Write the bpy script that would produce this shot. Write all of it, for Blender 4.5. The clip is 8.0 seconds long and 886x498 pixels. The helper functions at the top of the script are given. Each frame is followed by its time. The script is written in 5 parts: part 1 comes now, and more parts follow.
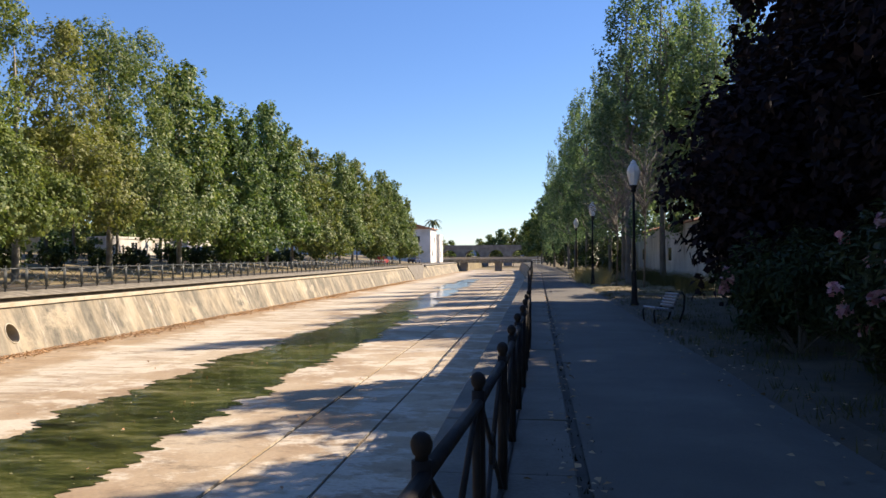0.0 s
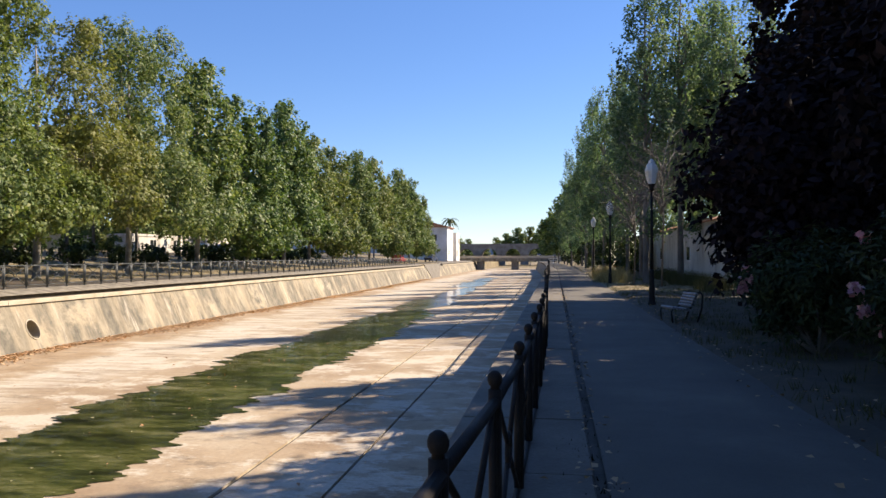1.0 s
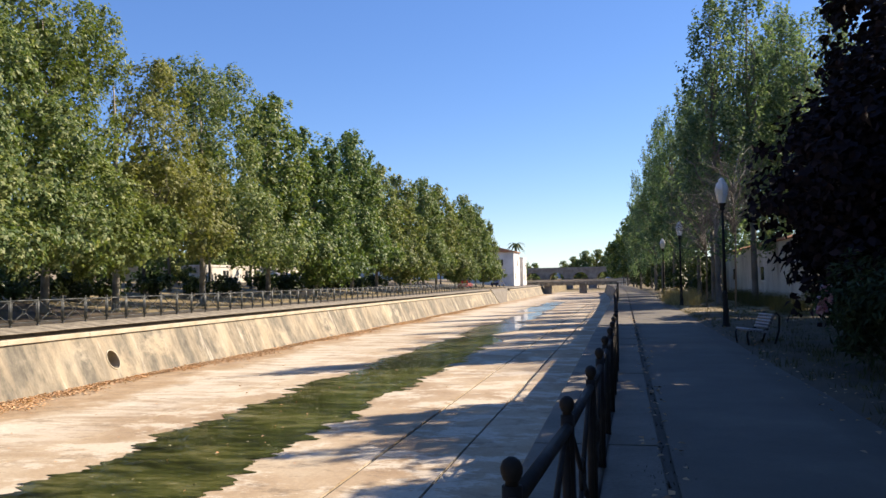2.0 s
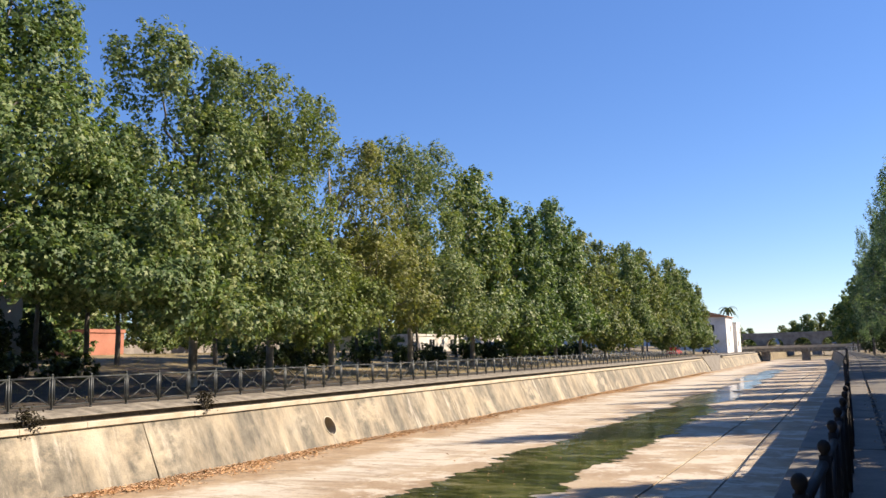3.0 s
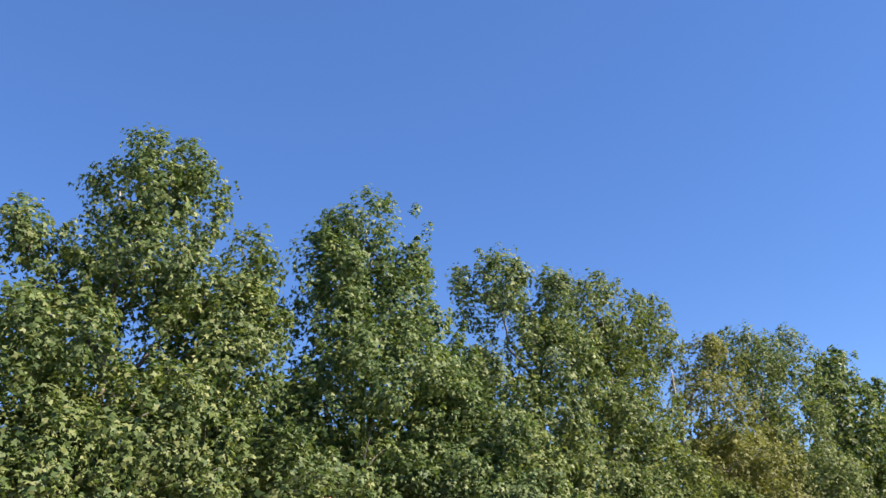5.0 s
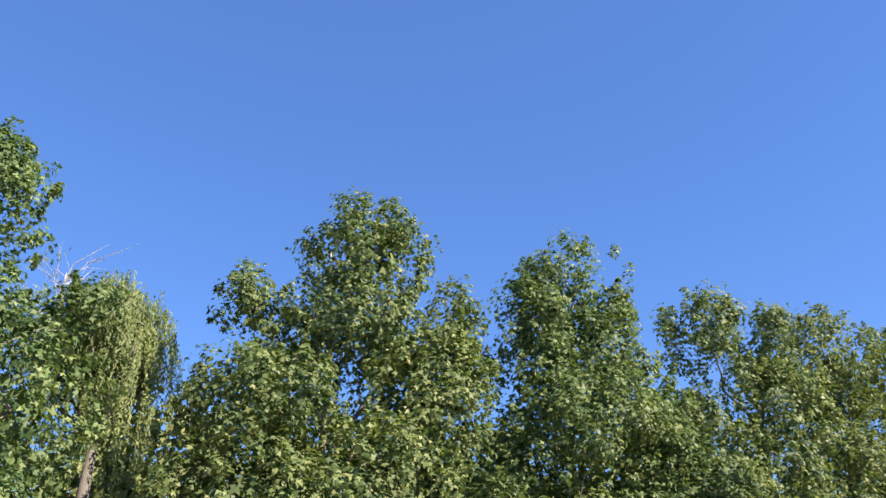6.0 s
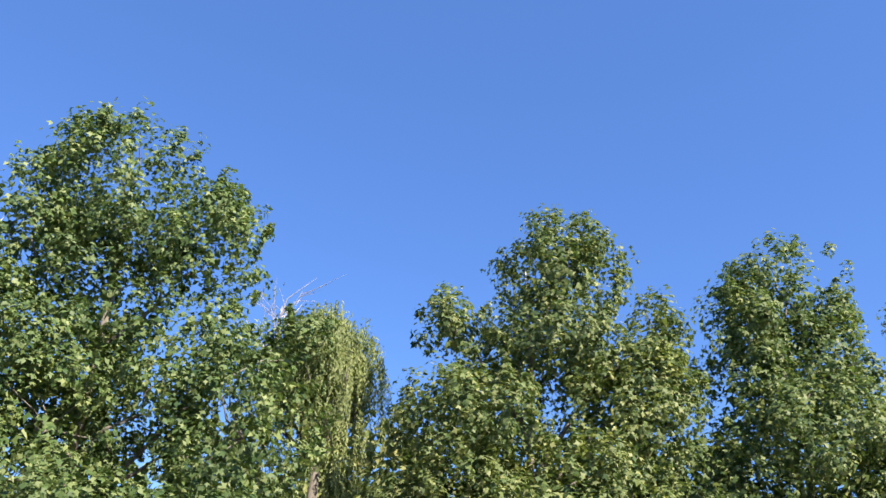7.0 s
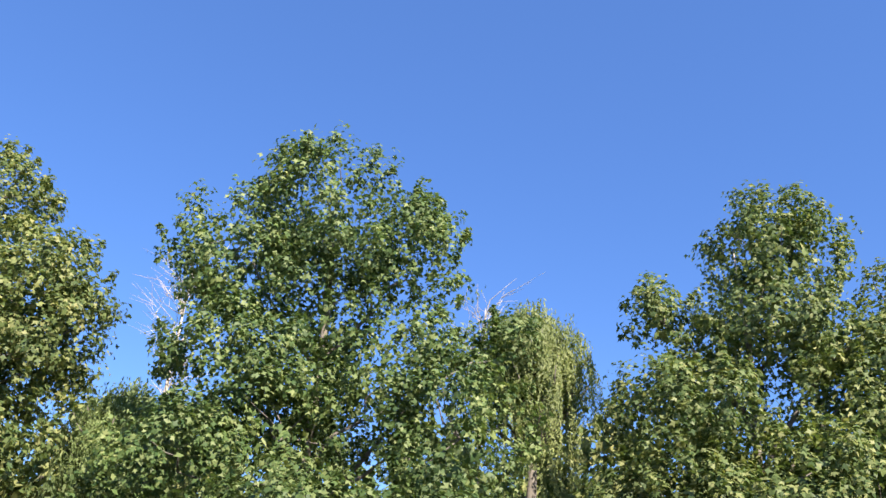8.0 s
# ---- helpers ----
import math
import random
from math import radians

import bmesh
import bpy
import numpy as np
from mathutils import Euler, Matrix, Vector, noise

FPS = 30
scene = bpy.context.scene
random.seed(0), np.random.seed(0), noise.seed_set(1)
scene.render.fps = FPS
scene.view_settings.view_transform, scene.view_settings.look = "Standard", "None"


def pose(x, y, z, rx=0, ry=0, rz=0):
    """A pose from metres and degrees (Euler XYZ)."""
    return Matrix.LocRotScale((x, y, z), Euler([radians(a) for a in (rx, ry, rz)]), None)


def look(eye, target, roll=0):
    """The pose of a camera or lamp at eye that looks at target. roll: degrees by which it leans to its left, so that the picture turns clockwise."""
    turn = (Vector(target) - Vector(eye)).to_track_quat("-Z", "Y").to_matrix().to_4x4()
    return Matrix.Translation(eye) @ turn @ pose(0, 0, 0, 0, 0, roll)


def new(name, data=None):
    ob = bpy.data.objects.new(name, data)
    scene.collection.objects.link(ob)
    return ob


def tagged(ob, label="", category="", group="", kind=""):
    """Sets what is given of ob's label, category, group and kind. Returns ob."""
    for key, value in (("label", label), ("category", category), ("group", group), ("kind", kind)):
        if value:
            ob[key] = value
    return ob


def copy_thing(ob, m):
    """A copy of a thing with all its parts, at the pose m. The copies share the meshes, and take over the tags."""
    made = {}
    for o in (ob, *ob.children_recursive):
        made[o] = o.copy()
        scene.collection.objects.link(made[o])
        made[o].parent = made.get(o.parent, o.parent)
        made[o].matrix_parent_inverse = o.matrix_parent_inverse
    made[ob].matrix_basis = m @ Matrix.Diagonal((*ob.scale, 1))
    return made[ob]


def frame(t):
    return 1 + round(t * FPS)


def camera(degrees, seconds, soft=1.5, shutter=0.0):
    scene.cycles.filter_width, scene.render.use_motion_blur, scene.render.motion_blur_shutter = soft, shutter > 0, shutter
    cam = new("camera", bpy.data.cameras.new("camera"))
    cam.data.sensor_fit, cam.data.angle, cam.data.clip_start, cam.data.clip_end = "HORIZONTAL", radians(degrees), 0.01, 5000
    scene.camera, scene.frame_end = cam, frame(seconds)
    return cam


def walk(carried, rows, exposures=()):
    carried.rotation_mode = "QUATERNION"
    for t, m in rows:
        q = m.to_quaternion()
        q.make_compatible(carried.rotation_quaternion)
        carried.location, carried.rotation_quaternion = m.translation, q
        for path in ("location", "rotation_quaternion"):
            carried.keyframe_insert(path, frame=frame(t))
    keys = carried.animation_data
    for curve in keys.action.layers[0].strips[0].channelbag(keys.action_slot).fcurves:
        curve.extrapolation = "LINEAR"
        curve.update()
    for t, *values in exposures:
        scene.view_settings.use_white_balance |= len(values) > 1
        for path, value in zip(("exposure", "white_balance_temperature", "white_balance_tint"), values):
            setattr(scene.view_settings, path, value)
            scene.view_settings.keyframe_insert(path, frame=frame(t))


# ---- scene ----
# ---- camera ----
cam = camera(55.96, 8.0)
EYE_Z, SWING = 1.6, 0.1   # held a little in front of the turning body
ROWS = [
    (0.0, 90.553, 0.329, 6.501), (0.5, 90.591, -0.033, 7.108), (1.0, 90.454, 0.105, 7.650),
    (1.2, 90.460, 0.134, 7.779), (2.3, 93.656, 1.487, 15.836), (2.5, 94.717, 1.505, 18.785),
    (3.0, 97.215, 1.559, 26.062), (3.5, 100.327, 1.894, 32.468), (4.0, 104.703, 2.199, 38.626),
    (4.2, 106.403, 2.375, 40.849), (5.3, 113.705, 1.959, 53.310), (5.5, 114.382, 1.511, 56.017),
    (6.0, 115.557, 0.246, 63.565), (6.5, 116.289, -1.211, 70.937), (7.0, 116.576, -1.862, 77.206),
    (7.5, 116.386, -2.210, 83.383), (8.0, 115.782, -3.183, 91.548),
]
EXPOSURES = [(0.0, 1.08, 7100, 13.5), (1.2, 1.1, 7100, 13.5), (2.5, 1.12, 7050, 13.5), (4.2, 1.02, 6850, 13), (5.5, 1.34, 6700, 14), (8.0, 1.48, 6700, 14)]
walk(cam, [(t, pose(SWING * (math.sin(radians(7.0)) - math.sin(radians(rz))), SWING * (math.cos(radians(rz)) - math.cos(radians(7.0))), EYE_Z, rx, ry, rz))
           for t, rx, ry, rz in ROWS], EXPOSURES)

# ---- light ----
SUN_EL, SUN_AZ = radians(38.0), radians(55.0)   # azimuth from the canal's line towards the right bank
world = bpy.data.worlds.new("sky")
scene.world = world
world.use_nodes = True
wn = world.node_tree
sky = wn.nodes.new("ShaderNodeTexSky")
sky.sky_type, sky.sun_disc = "NISHITA", False
sky.sun_elevation, sky.sun_rotation = SUN_EL, SUN_AZ
sky.altitude, sky.air_density, sky.dust_density, sky.ozone_density = 700, 0.95, 0.15, 4.0
rich = wn.nodes.new("ShaderNodeHueSaturation")
rich.inputs["Saturation"].default_value, rich.inputs["Hue"].default_value = 1.2, 0.508
wn.links.new(sky.outputs[0], rich.inputs["Color"])
even = wn.nodes.new("ShaderNodeMix")   # clear dry air: the horizon is little brighter than the blue above
even.data_type = "RGBA"
even.inputs[0].default_value, even.inputs[7].default_value = 0.36, (0.6, 1.27, 3.25, 1)
wn.links.new(rich.outputs[0], even.inputs[6])
wn.links.new(even.outputs[2], wn.nodes["Background"].inputs[0])
wn.nodes["Background"].inputs[1].default_value = 0.1
lamp = bpy.data.lights.new("sun", "SUN")
lamp.energy, lamp.angle, lamp.color = 5.0, radians(0.53), (1.0, 0.9, 0.76)
sun_dir = Vector((math.sin(SUN_AZ) * math.cos(SUN_EL), math.cos(SUN_AZ) * math.cos(SUN_EL), math.sin(SUN_EL)))
sun = new("sun", lamp)
sun.matrix_world = look(sun_dir * 80, (0, 0, 0))


# ---- materials ----
def nodes_of(name):
    m = bpy.data.materials.new(name)
    m.use_nodes = True
    t = m.node_tree
    return m, t, t.nodes["Principled BSDF"]


def node(t, kind, **inputs):
    n = t.nodes.new(kind)
    for k, v in inputs.items():
        n.inputs[k.replace("_", " ")].default_value = v
    return n


def coords(t, scale=(1, 1, 1), space="Object"):
    c = t.nodes.new("ShaderNodeTexCoord")
    m = t.nodes.new("ShaderNodeMapping")
    m.inputs["Scale"].default_value = scale
    t.links.new(c.outputs[space], m.inputs["Vector"])
    return m.outputs[0]


def noise_tex(t, scale, detail=6, stretch=(1, 1, 1), rough=0.6):
    n = node(t, "ShaderNodeTexNoise", Scale=scale, Detail=detail, Roughness=rough)
    t.links.new(coords(t, stretch), n.inputs["Vector"])
    return n.outputs[0]


def ramp(t, fac, stops):
    r = t.nodes.new("ShaderNodeValToRGB")
    while len(r.color_ramp.elements) < len(stops):
        r.color_ramp.elements.new(0.5)
    for e, (p, c) in zip(r.color_ramp.elements, stops):
        e.position, e.color = p, (*c, 1)
    t.links.new(fac, r.inputs[0])
    return r.outputs[0]


def mixed(t, fac, a, b, mode="MIX"):
    m = t.nodes.new("ShaderNodeMix")
    m.data_type, m.blend_type = "RGBA", mode
    for s, v in ((m.inputs[0], fac), (m.inputs[6], a), (m.inputs[7], b)):
        if isinstance(v, bpy.types.NodeSocket):
            t.links.new(v, s)
        else:
            s.default_value = v if isinstance(v, float) else (*v, 1)
    return m.outputs[2]


def bump(t, p, height, strength, distance=0.02):
    b = node(t, "ShaderNodeBump", Strength=strength, Distance=distance)
    t.links.new(height, b.inputs["Height"])
    t.links.new(b.outputs[0], p.inputs["Normal"])


def surface(name, dark, mid, light, scale=1.0, fine=25.0, rough=0.85, metal=0.0, relief=0.4, stretch=(1, 1, 1)):
    """A rough surface: large stains, fine grain and relief."""
    m, t, p = nodes_of(name)
    big = noise_tex(t, scale, 7, stretch)
    small = noise_tex(t, fine, 4)
    base = ramp(t, big, [(0.3, dark), (0.5, mid), (0.72, light)])
    grain = ramp(t, small, [(0.25, (0.7, 0.7, 0.7)), (0.75, (1.15, 1.15, 1.15))])
    t.links.new(mixed(t, 0.8, base, grain, "MULTIPLY"), p.inputs["Base Color"])
    p.inputs["Roughness"].default_value, p.inputs["Metallic"].default_value = rough, metal
    bump(t, p, small, relief)
    return m


def foliage(name, dark, mid, light, clear=0.36, gloss=0.45, patch=0.35, shine=0.32):
    """Leaves: each its own tone, with drifts of tone through the crown, and light that comes through."""
    m, t, p = nodes_of(name)
    g = t.nodes.new("ShaderNodeNewGeometry")
    o = t.nodes.new("ShaderNodeObjectInfo")
    each = ramp(t, g.outputs["Random Per Island"], [(0.0, dark), (0.55, mid), (1.0, light)])
    drift = ramp(t, noise_tex(t, patch, 3), [(0.3, (0.74, 0.78, 0.8)), (0.7, (1.24, 1.17, 0.98))])
    tree = ramp(t, o.outputs["Random"], [(0.0, (0.85, 0.95, 0.9)), (1.0, (1.15, 1.05, 1.0))])
    col = mixed(t, 1.0, mixed(t, 1.0, each, drift, "MULTIPLY"), tree, "MULTIPLY")
    t.links.new(col, p.inputs["Base Color"])
    p.inputs["Roughness"].default_value, p.inputs["Specular IOR Level"].default_value = gloss, shine
    tr = t.nodes.new("ShaderNodeBsdfTranslucent")
    t.links.new(mixed(t, 1.0, col, (1.2, 1.26, 0.68), "MULTIPLY"), tr.inputs[0])
    mx = t.nodes.new("ShaderNodeMixShader")
    mx.inputs[0].default_value = clear
    t.links.new(p.outputs[0], mx.inputs[1])
    t.links.new(tr.outputs[0], mx.inputs[2])
    t.links.new(mx.outputs[0], t.nodes["Material Output"].inputs[0])
    return m


def sloped_concrete():
    """The bank's weathered concrete: warm, with dark runs down the slope and pale lime."""
    m, t, p = nodes_of("weathered bank concrete")
    runs = noise_tex(t, 0.9, 9, (0.2, 1.0, 0.3), 0.68)
    blots = noise_tex(t, 0.55, 5)
    patches = noise_tex(t, 0.3, 7, (1.0, 1.0, 1.6), 0.68)
    fine = noise_tex(t, 22.0, 5)
    base = ramp(t, blots, [(0.3, (0.3, 0.24, 0.16)), (0.5, (0.37, 0.31, 0.215)), (0.7, (0.42, 0.37, 0.275))])
    dirty = ramp(t, noise_tex(t, 3.0, 6, (1, 1, 0.5)), [(0.3, (0.075, 0.069, 0.053)), (0.7, (0.2, 0.178, 0.135))])
    mask = mixed(t, 1.0, ramp(t, runs, [(0.37, (0.15, 0.15, 0.15)), (0.56, (1, 1, 1))]), ramp(t, patches, [(0.36, (0.12, 0.12, 0.12)), (0.47, (1, 1, 1))]), "MULTIPLY")
    col = mixed(t, mask, base, dirty)
    lime = ramp(t, noise_tex(t, 1.4, 7, (0.15, 1.0, 0.2), 0.7), [(0.58, (0, 0, 0)), (0.68, (0.7, 0.7, 0.7))])
    col = mixed(t, lime, col, (0.5, 0.45, 0.36))
    grain = ramp(t, fine, [(0.25, (0.75, 0.75, 0.75)), (0.75, (1.12, 1.12, 1.12))])
    t.links.new(mixed(t, 0.8, col, grain, "MULTIPLY"), p.inputs["Base Color"])
    p.inputs["Roughness"].default_value = 0.9
    bump(t, p, fine, 0.5)
    return m


def bed_concrete():
    """The canal bed: tan silt, bleached crust in streaks, darker damp patches."""
    m, t, p = nodes_of("silted canal bed concrete")
    silt = noise_tex(t, 0.25, 8, (1.0, 0.7, 1.0), 0.66)
    crust = noise_tex(t, 0.5, 10, (0.8, 1.0, 1.0), 0.74)
    fine = noise_tex(t, 14.0, 6)
    base = ramp(t, silt, [(0.36, (0.27, 0.19, 0.115)), (0.5, (0.36, 0.275, 0.18)), (0.64, (0.42, 0.345, 0.245))])
    pale = ramp(t, crust, [(0.5, (0, 0, 0)), (0.56, (0.85, 0.85, 0.85))])
    col = mixed(t, pale, base, (0.53, 0.47, 0.375))
    xyz = t.nodes.new("ShaderNodeSeparateXYZ")
    t.links.new(coords(t), xyz.inputs[0])
    wander = t.nodes.new("ShaderNodeMath")
    wander.operation = "MULTIPLY_ADD"
    wander.inputs[1].default_value = 9.0
    t.links.new(noise_tex(t, 0.16, 7, (1, 1, 1), 0.62), wander.inputs[0])
    t.links.new(xyz.outputs[0], wander.inputs[2])
    across = t.nodes.new("ShaderNodeMapRange")
    across.inputs["From Min"].default_value, across.inputs["From Max"].default_value = -16.0, 0.0
    t.links.new(wander.outputs[0], across.inputs[0])
    silty = ramp(t, across.outputs[0], [(0.0, (0.85, 0.85, 0.85)), (0.13, (0.75, 0.75, 0.75)), (0.17, (0.0, 0.0, 0.0)), (1.0, (0, 0, 0))])
    col = mixed(t, silty, col, ramp(t, noise_tex(t, 1.2, 6), [(0.35, (0.23, 0.145, 0.075)), (0.65, (0.36, 0.26, 0.155))]))
    limey = ramp(t, across.outputs[0], [(0.17, (0, 0, 0)), (0.22, (0.75, 0.75, 0.75)), (0.38, (0.6, 0.6, 0.6)), (0.5, (0, 0, 0))])
    col = mixed(t, limey, col, ramp(t, noise_tex(t, 0.7, 10, (0.3, 1.7, 1.0), 0.76), [(0.4, (0.27, 0.2, 0.13)), (0.46, (0.43, 0.37, 0.28)), (0.54, (0.56, 0.51, 0.425))]))
    damp = ramp(t, noise_tex(t, 1.3, 9, (0.6, 1.0, 1.0), 0.75), [(0.55, (0, 0, 0)), (0.64, (0.7, 0.7, 0.7))])
    col = mixed(t, damp, col, (0.17, 0.125, 0.08))
    fleck = ramp(t, noise_tex(t, 4.0, 7, (0.35, 1.0, 1.0), 0.75), [(0.58, (0, 0, 0)), (0.7, (0.8, 0.8, 0.8))])
    col = mixed(t, fleck, col, (0.15, 0.11, 0.075))
    grain = ramp(t, fine, [(0.25, (0.75, 0.75, 0.75)), (0.75, (1.12, 1.12, 1.12))])
    t.links.new(mixed(t, 0.8, col, grain, "MULTIPLY"), p.inputs["Base Color"])
    p.inputs["Roughness"].default_value = 0.85
    bump(t, p, fine, 0.4)
    return m


def algae_water():
    """Shallow standing water with drifts of green algae, still and clear between; dark reflection streaks are coloured
    in.
    """
    m, t, p = nodes_of("shallow green water")
    drift = noise_tex(t, 0.7, 10, (0.5, 1.5, 1.0), 0.78)
    col = ramp(t, drift, [(0.4, (0.008, 0.01, 0.006)), (0.47, (0.024, 0.03, 0.01)), (0.53, (0.062, 0.066, 0.022)), (0.6, (0.13, 0.125, 0.055)), (0.69, (0.3, 0.27, 0.18))])
    t.links.new(col, p.inputs["Base Color"])
    t.links.new(ramp(t, noise_tex(t, 2.0, 5), [(0.4, (0.02, 0.02, 0.02)), (0.62, (0.2, 0.2, 0.2))]), p.inputs["Roughness"])
    p.inputs["IOR"].default_value, p.inputs["Specular IOR Level"].default_value = 1.33, 0.5
    bump(t, p, noise_tex(t, 6.0, 4), 0.08)
    return m


def clear_water():
    m, t, p = nodes_of("clear shallow water")
    t.links.new(ramp(t, noise_tex(t, 0.4, 5), [(0.35, (0.05, 0.055, 0.045)), (0.7, (0.11, 0.1, 0.08))]), p.inputs["Base Color"])
    p.inputs["Roughness"].default_value, p.inputs["IOR"].default_value = 0.12, 1.33
    bump(t, p, noise_tex(t, 3.0, 6), 0.3)
    return m


BANK = sloped_concrete()
BED = bed_concrete()
WATER = algae_water()
CLEAR = clear_water()
CORNICE = surface("pale cornice concrete", (0.38, 0.32, 0.22), (0.47, 0.41, 0.31), (0.52, 0.47, 0.37), 0.8)
COPING = surface("dusty coping concrete", (0.09, 0.076, 0.055), (0.2, 0.176, 0.135), (0.35, 0.31, 0.245), 2.2)
DARKBAND = surface("dark band concrete", (0.025, 0.021, 0.016), (0.045, 0.038, 0.028), (0.11, 0.09, 0.062), 1.4)
PAVING = surface("dirt-covered paving darkened for shade", (0.03, 0.023, 0.016), (0.05, 0.039, 0.027), (0.1, 0.08, 0.058), 0.7)
ASPHALT = surface("worn path asphalt", (0.074, 0.066, 0.053), (0.1, 0.09, 0.073), (0.14, 0.126, 0.103), 0.6, 45)
KERB = surface("kerb concrete", (0.1, 0.088, 0.07), (0.145, 0.128, 0.102), (0.2, 0.177, 0.142), 1.2)
DIRT = surface("dark gutter dirt", (0.03, 0.026, 0.02), (0.055, 0.047, 0.035), (0.09, 0.075, 0.055), 2.0)
EARTH = surface("dry park ground", (0.1, 0.072, 0.038), (0.18, 0.138, 0.07), (0.31, 0.25, 0.13), 0.35, 9)
SHADEGROUND = surface("brown ground darkened for shade", (0.024, 0.018, 0.01), (0.05, 0.036, 0.019), (0.09, 0.066, 0.034), 1.5, 22)
SHADESOIL = surface("brown park soil darkened for shade", (0.026, 0.018, 0.011), (0.05, 0.036, 0.021), (0.1, 0.073, 0.042), 0.9, 16)
METAL = surface("grey-green railing paint", (0.024, 0.028, 0.026), (0.038, 0.044, 0.041), (0.07, 0.075, 0.07), 3, 30, 0.5, 0.1, 0.1)
DARKMETAL = surface("dark railing paint", (0.013, 0.012, 0.013), (0.02, 0.019, 0.019), (0.035, 0.029, 0.026), 4, 30, 0.72, 0.0, 0.1)
DARKMETAL.node_tree.nodes["Principled BSDF"].inputs["Specular IOR Level"].default_value = 0.2
BARK = surface("mottled plane bark", (0.13, 0.11, 0.085), (0.27, 0.24, 0.19), (0.48, 0.44, 0.36), 2.2, 18, 0.9, 0, 0.7, (1, 1, 0.5))
LIMEWASH = surface("limewashed lower bark", (0.4, 0.37, 0.31), (0.55, 0.52, 0.45), (0.66, 0.63, 0.56), 3, 18, 0.9, 0, 0.6)
GREYBARK = surface("grey bark", (0.09, 0.08, 0.07), (0.16, 0.145, 0.125), (0.25, 0.23, 0.2), 2.5, 18, 0.9, 0, 0.7, (1, 1, 0.4))
WHITEWALL = surface("white rendered wall", (0.6, 0.58, 0.54), (0.72, 0.7, 0.66), (0.8, 0.78, 0.75), 0.5, 12, 0.9, 0, 0.2)
OLDWALL = surface("stained old render", (0.3, 0.265, 0.22), (0.55, 0.52, 0.46), (0.68, 0.65, 0.58), 0.7, 12, 0.9, 0, 0.4, (1, 1, 0.35))
REDWALL = surface("terracotta render", (0.31, 0.12, 0.075), (0.39, 0.155, 0.1), (0.45, 0.195, 0.13), 0.6, 14)
TILE = surface("clay roof tile", (0.3, 0.12, 0.06), (0.42, 0.19, 0.1), (0.5, 0.26, 0.15), 2.0, 14)
STONE = surface("grey bridge stone", (0.16, 0.14, 0.12), (0.24, 0.21, 0.18), (0.33, 0.3, 0.26), 0.6, 6)
DARKGLASS = surface("dark window glass", (0.02, 0.022, 0.025), (0.03, 0.033, 0.037), (0.05, 0.052, 0.055), 1.0, 5, 0.12, 0, 0.0)
RUBBER = surface("black rubber", (0.015, 0.015, 0.015), (0.025, 0.025, 0.025), (0.04, 0.04, 0.04), 3, 30)
HILL = surface("hazy far hills", (0.24, 0.32, 0.42), (0.3, 0.38, 0.48), (0.36, 0.43, 0.52), 0.003, 0.02, 1.0, 0, 0.0)
DEADLEAF = foliage("fallen plane leaves", (0.34, 0.19, 0.12), (0.47, 0.295, 0.195), (0.6, 0.42, 0.31), 0.1, 0.8, shine=0.1)
PLANE = foliage("green plane leaves", (0.056, 0.1, 0.04), (0.128, 0.182, 0.07), (0.265, 0.294, 0.142), 0.32, 0.52, shine=0.26)
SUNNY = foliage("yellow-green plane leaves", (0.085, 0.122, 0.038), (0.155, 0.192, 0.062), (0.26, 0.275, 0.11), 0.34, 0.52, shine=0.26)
YELLOW = foliage("yellowing plane leaves", (0.1, 0.132, 0.042), (0.158, 0.186, 0.064), (0.228, 0.244, 0.11), 0.36, 0.55, shine=0.24)
POPLAR = foliage("grey-green poplar leaves", (0.064, 0.114, 0.078), (0.123, 0.188, 0.132), (0.232, 0.298, 0.236), 0.45, 0.6, shine=0.16)
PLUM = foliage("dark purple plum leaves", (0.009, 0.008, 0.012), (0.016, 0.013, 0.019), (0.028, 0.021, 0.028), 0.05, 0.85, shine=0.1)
WILLOW = foliage("pale willow leaves", (0.14, 0.19, 0.08), (0.22, 0.275, 0.13), (0.31, 0.365, 0.2), 0.45, 0.55, shine=0.24)
SHRUB = foliage("dark shrub leaves", (0.024, 0.042, 0.015), (0.042, 0.068, 0.022), (0.075, 0.105, 0.036), 0.2)
OLEANDER = foliage("oleander leaves", (0.022, 0.036, 0.018), (0.036, 0.056, 0.027), (0.06, 0.086, 0.045), 0.15, 0.6, shine=0.2)
PETAL = foliage("pink oleander petals", (0.42, 0.17, 0.28), (0.56, 0.28, 0.4), (0.7, 0.45, 0.54), 0.3, 0.6)
VERGE = foliage("dull verge grass", (0.04, 0.042, 0.018), (0.075, 0.072, 0.03), (0.13, 0.115, 0.05), 0.2, 0.8)
WEEDSHADOW = foliage("withered weeds and leaf shadow", (0.018, 0.014, 0.009), (0.032, 0.025, 0.015), (0.05, 0.04, 0.022), 0.05, 0.8, shine=0.1)
STRAW = foliage("dry grass", (0.2, 0.16, 0.08), (0.33, 0.27, 0.14), (0.45, 0.38, 0.22), 0.25, 0.7)
CRUST = foliage("pale dried scum", (0.1, 0.09, 0.04), (0.2, 0.175, 0.09), (0.45, 0.4, 0.3), 0.05, 0.8)
TWIG = surface("bare pale twigs", (0.3, 0.27, 0.22), (0.42, 0.38, 0.32), (0.55, 0.5, 0.44), 2, 10)


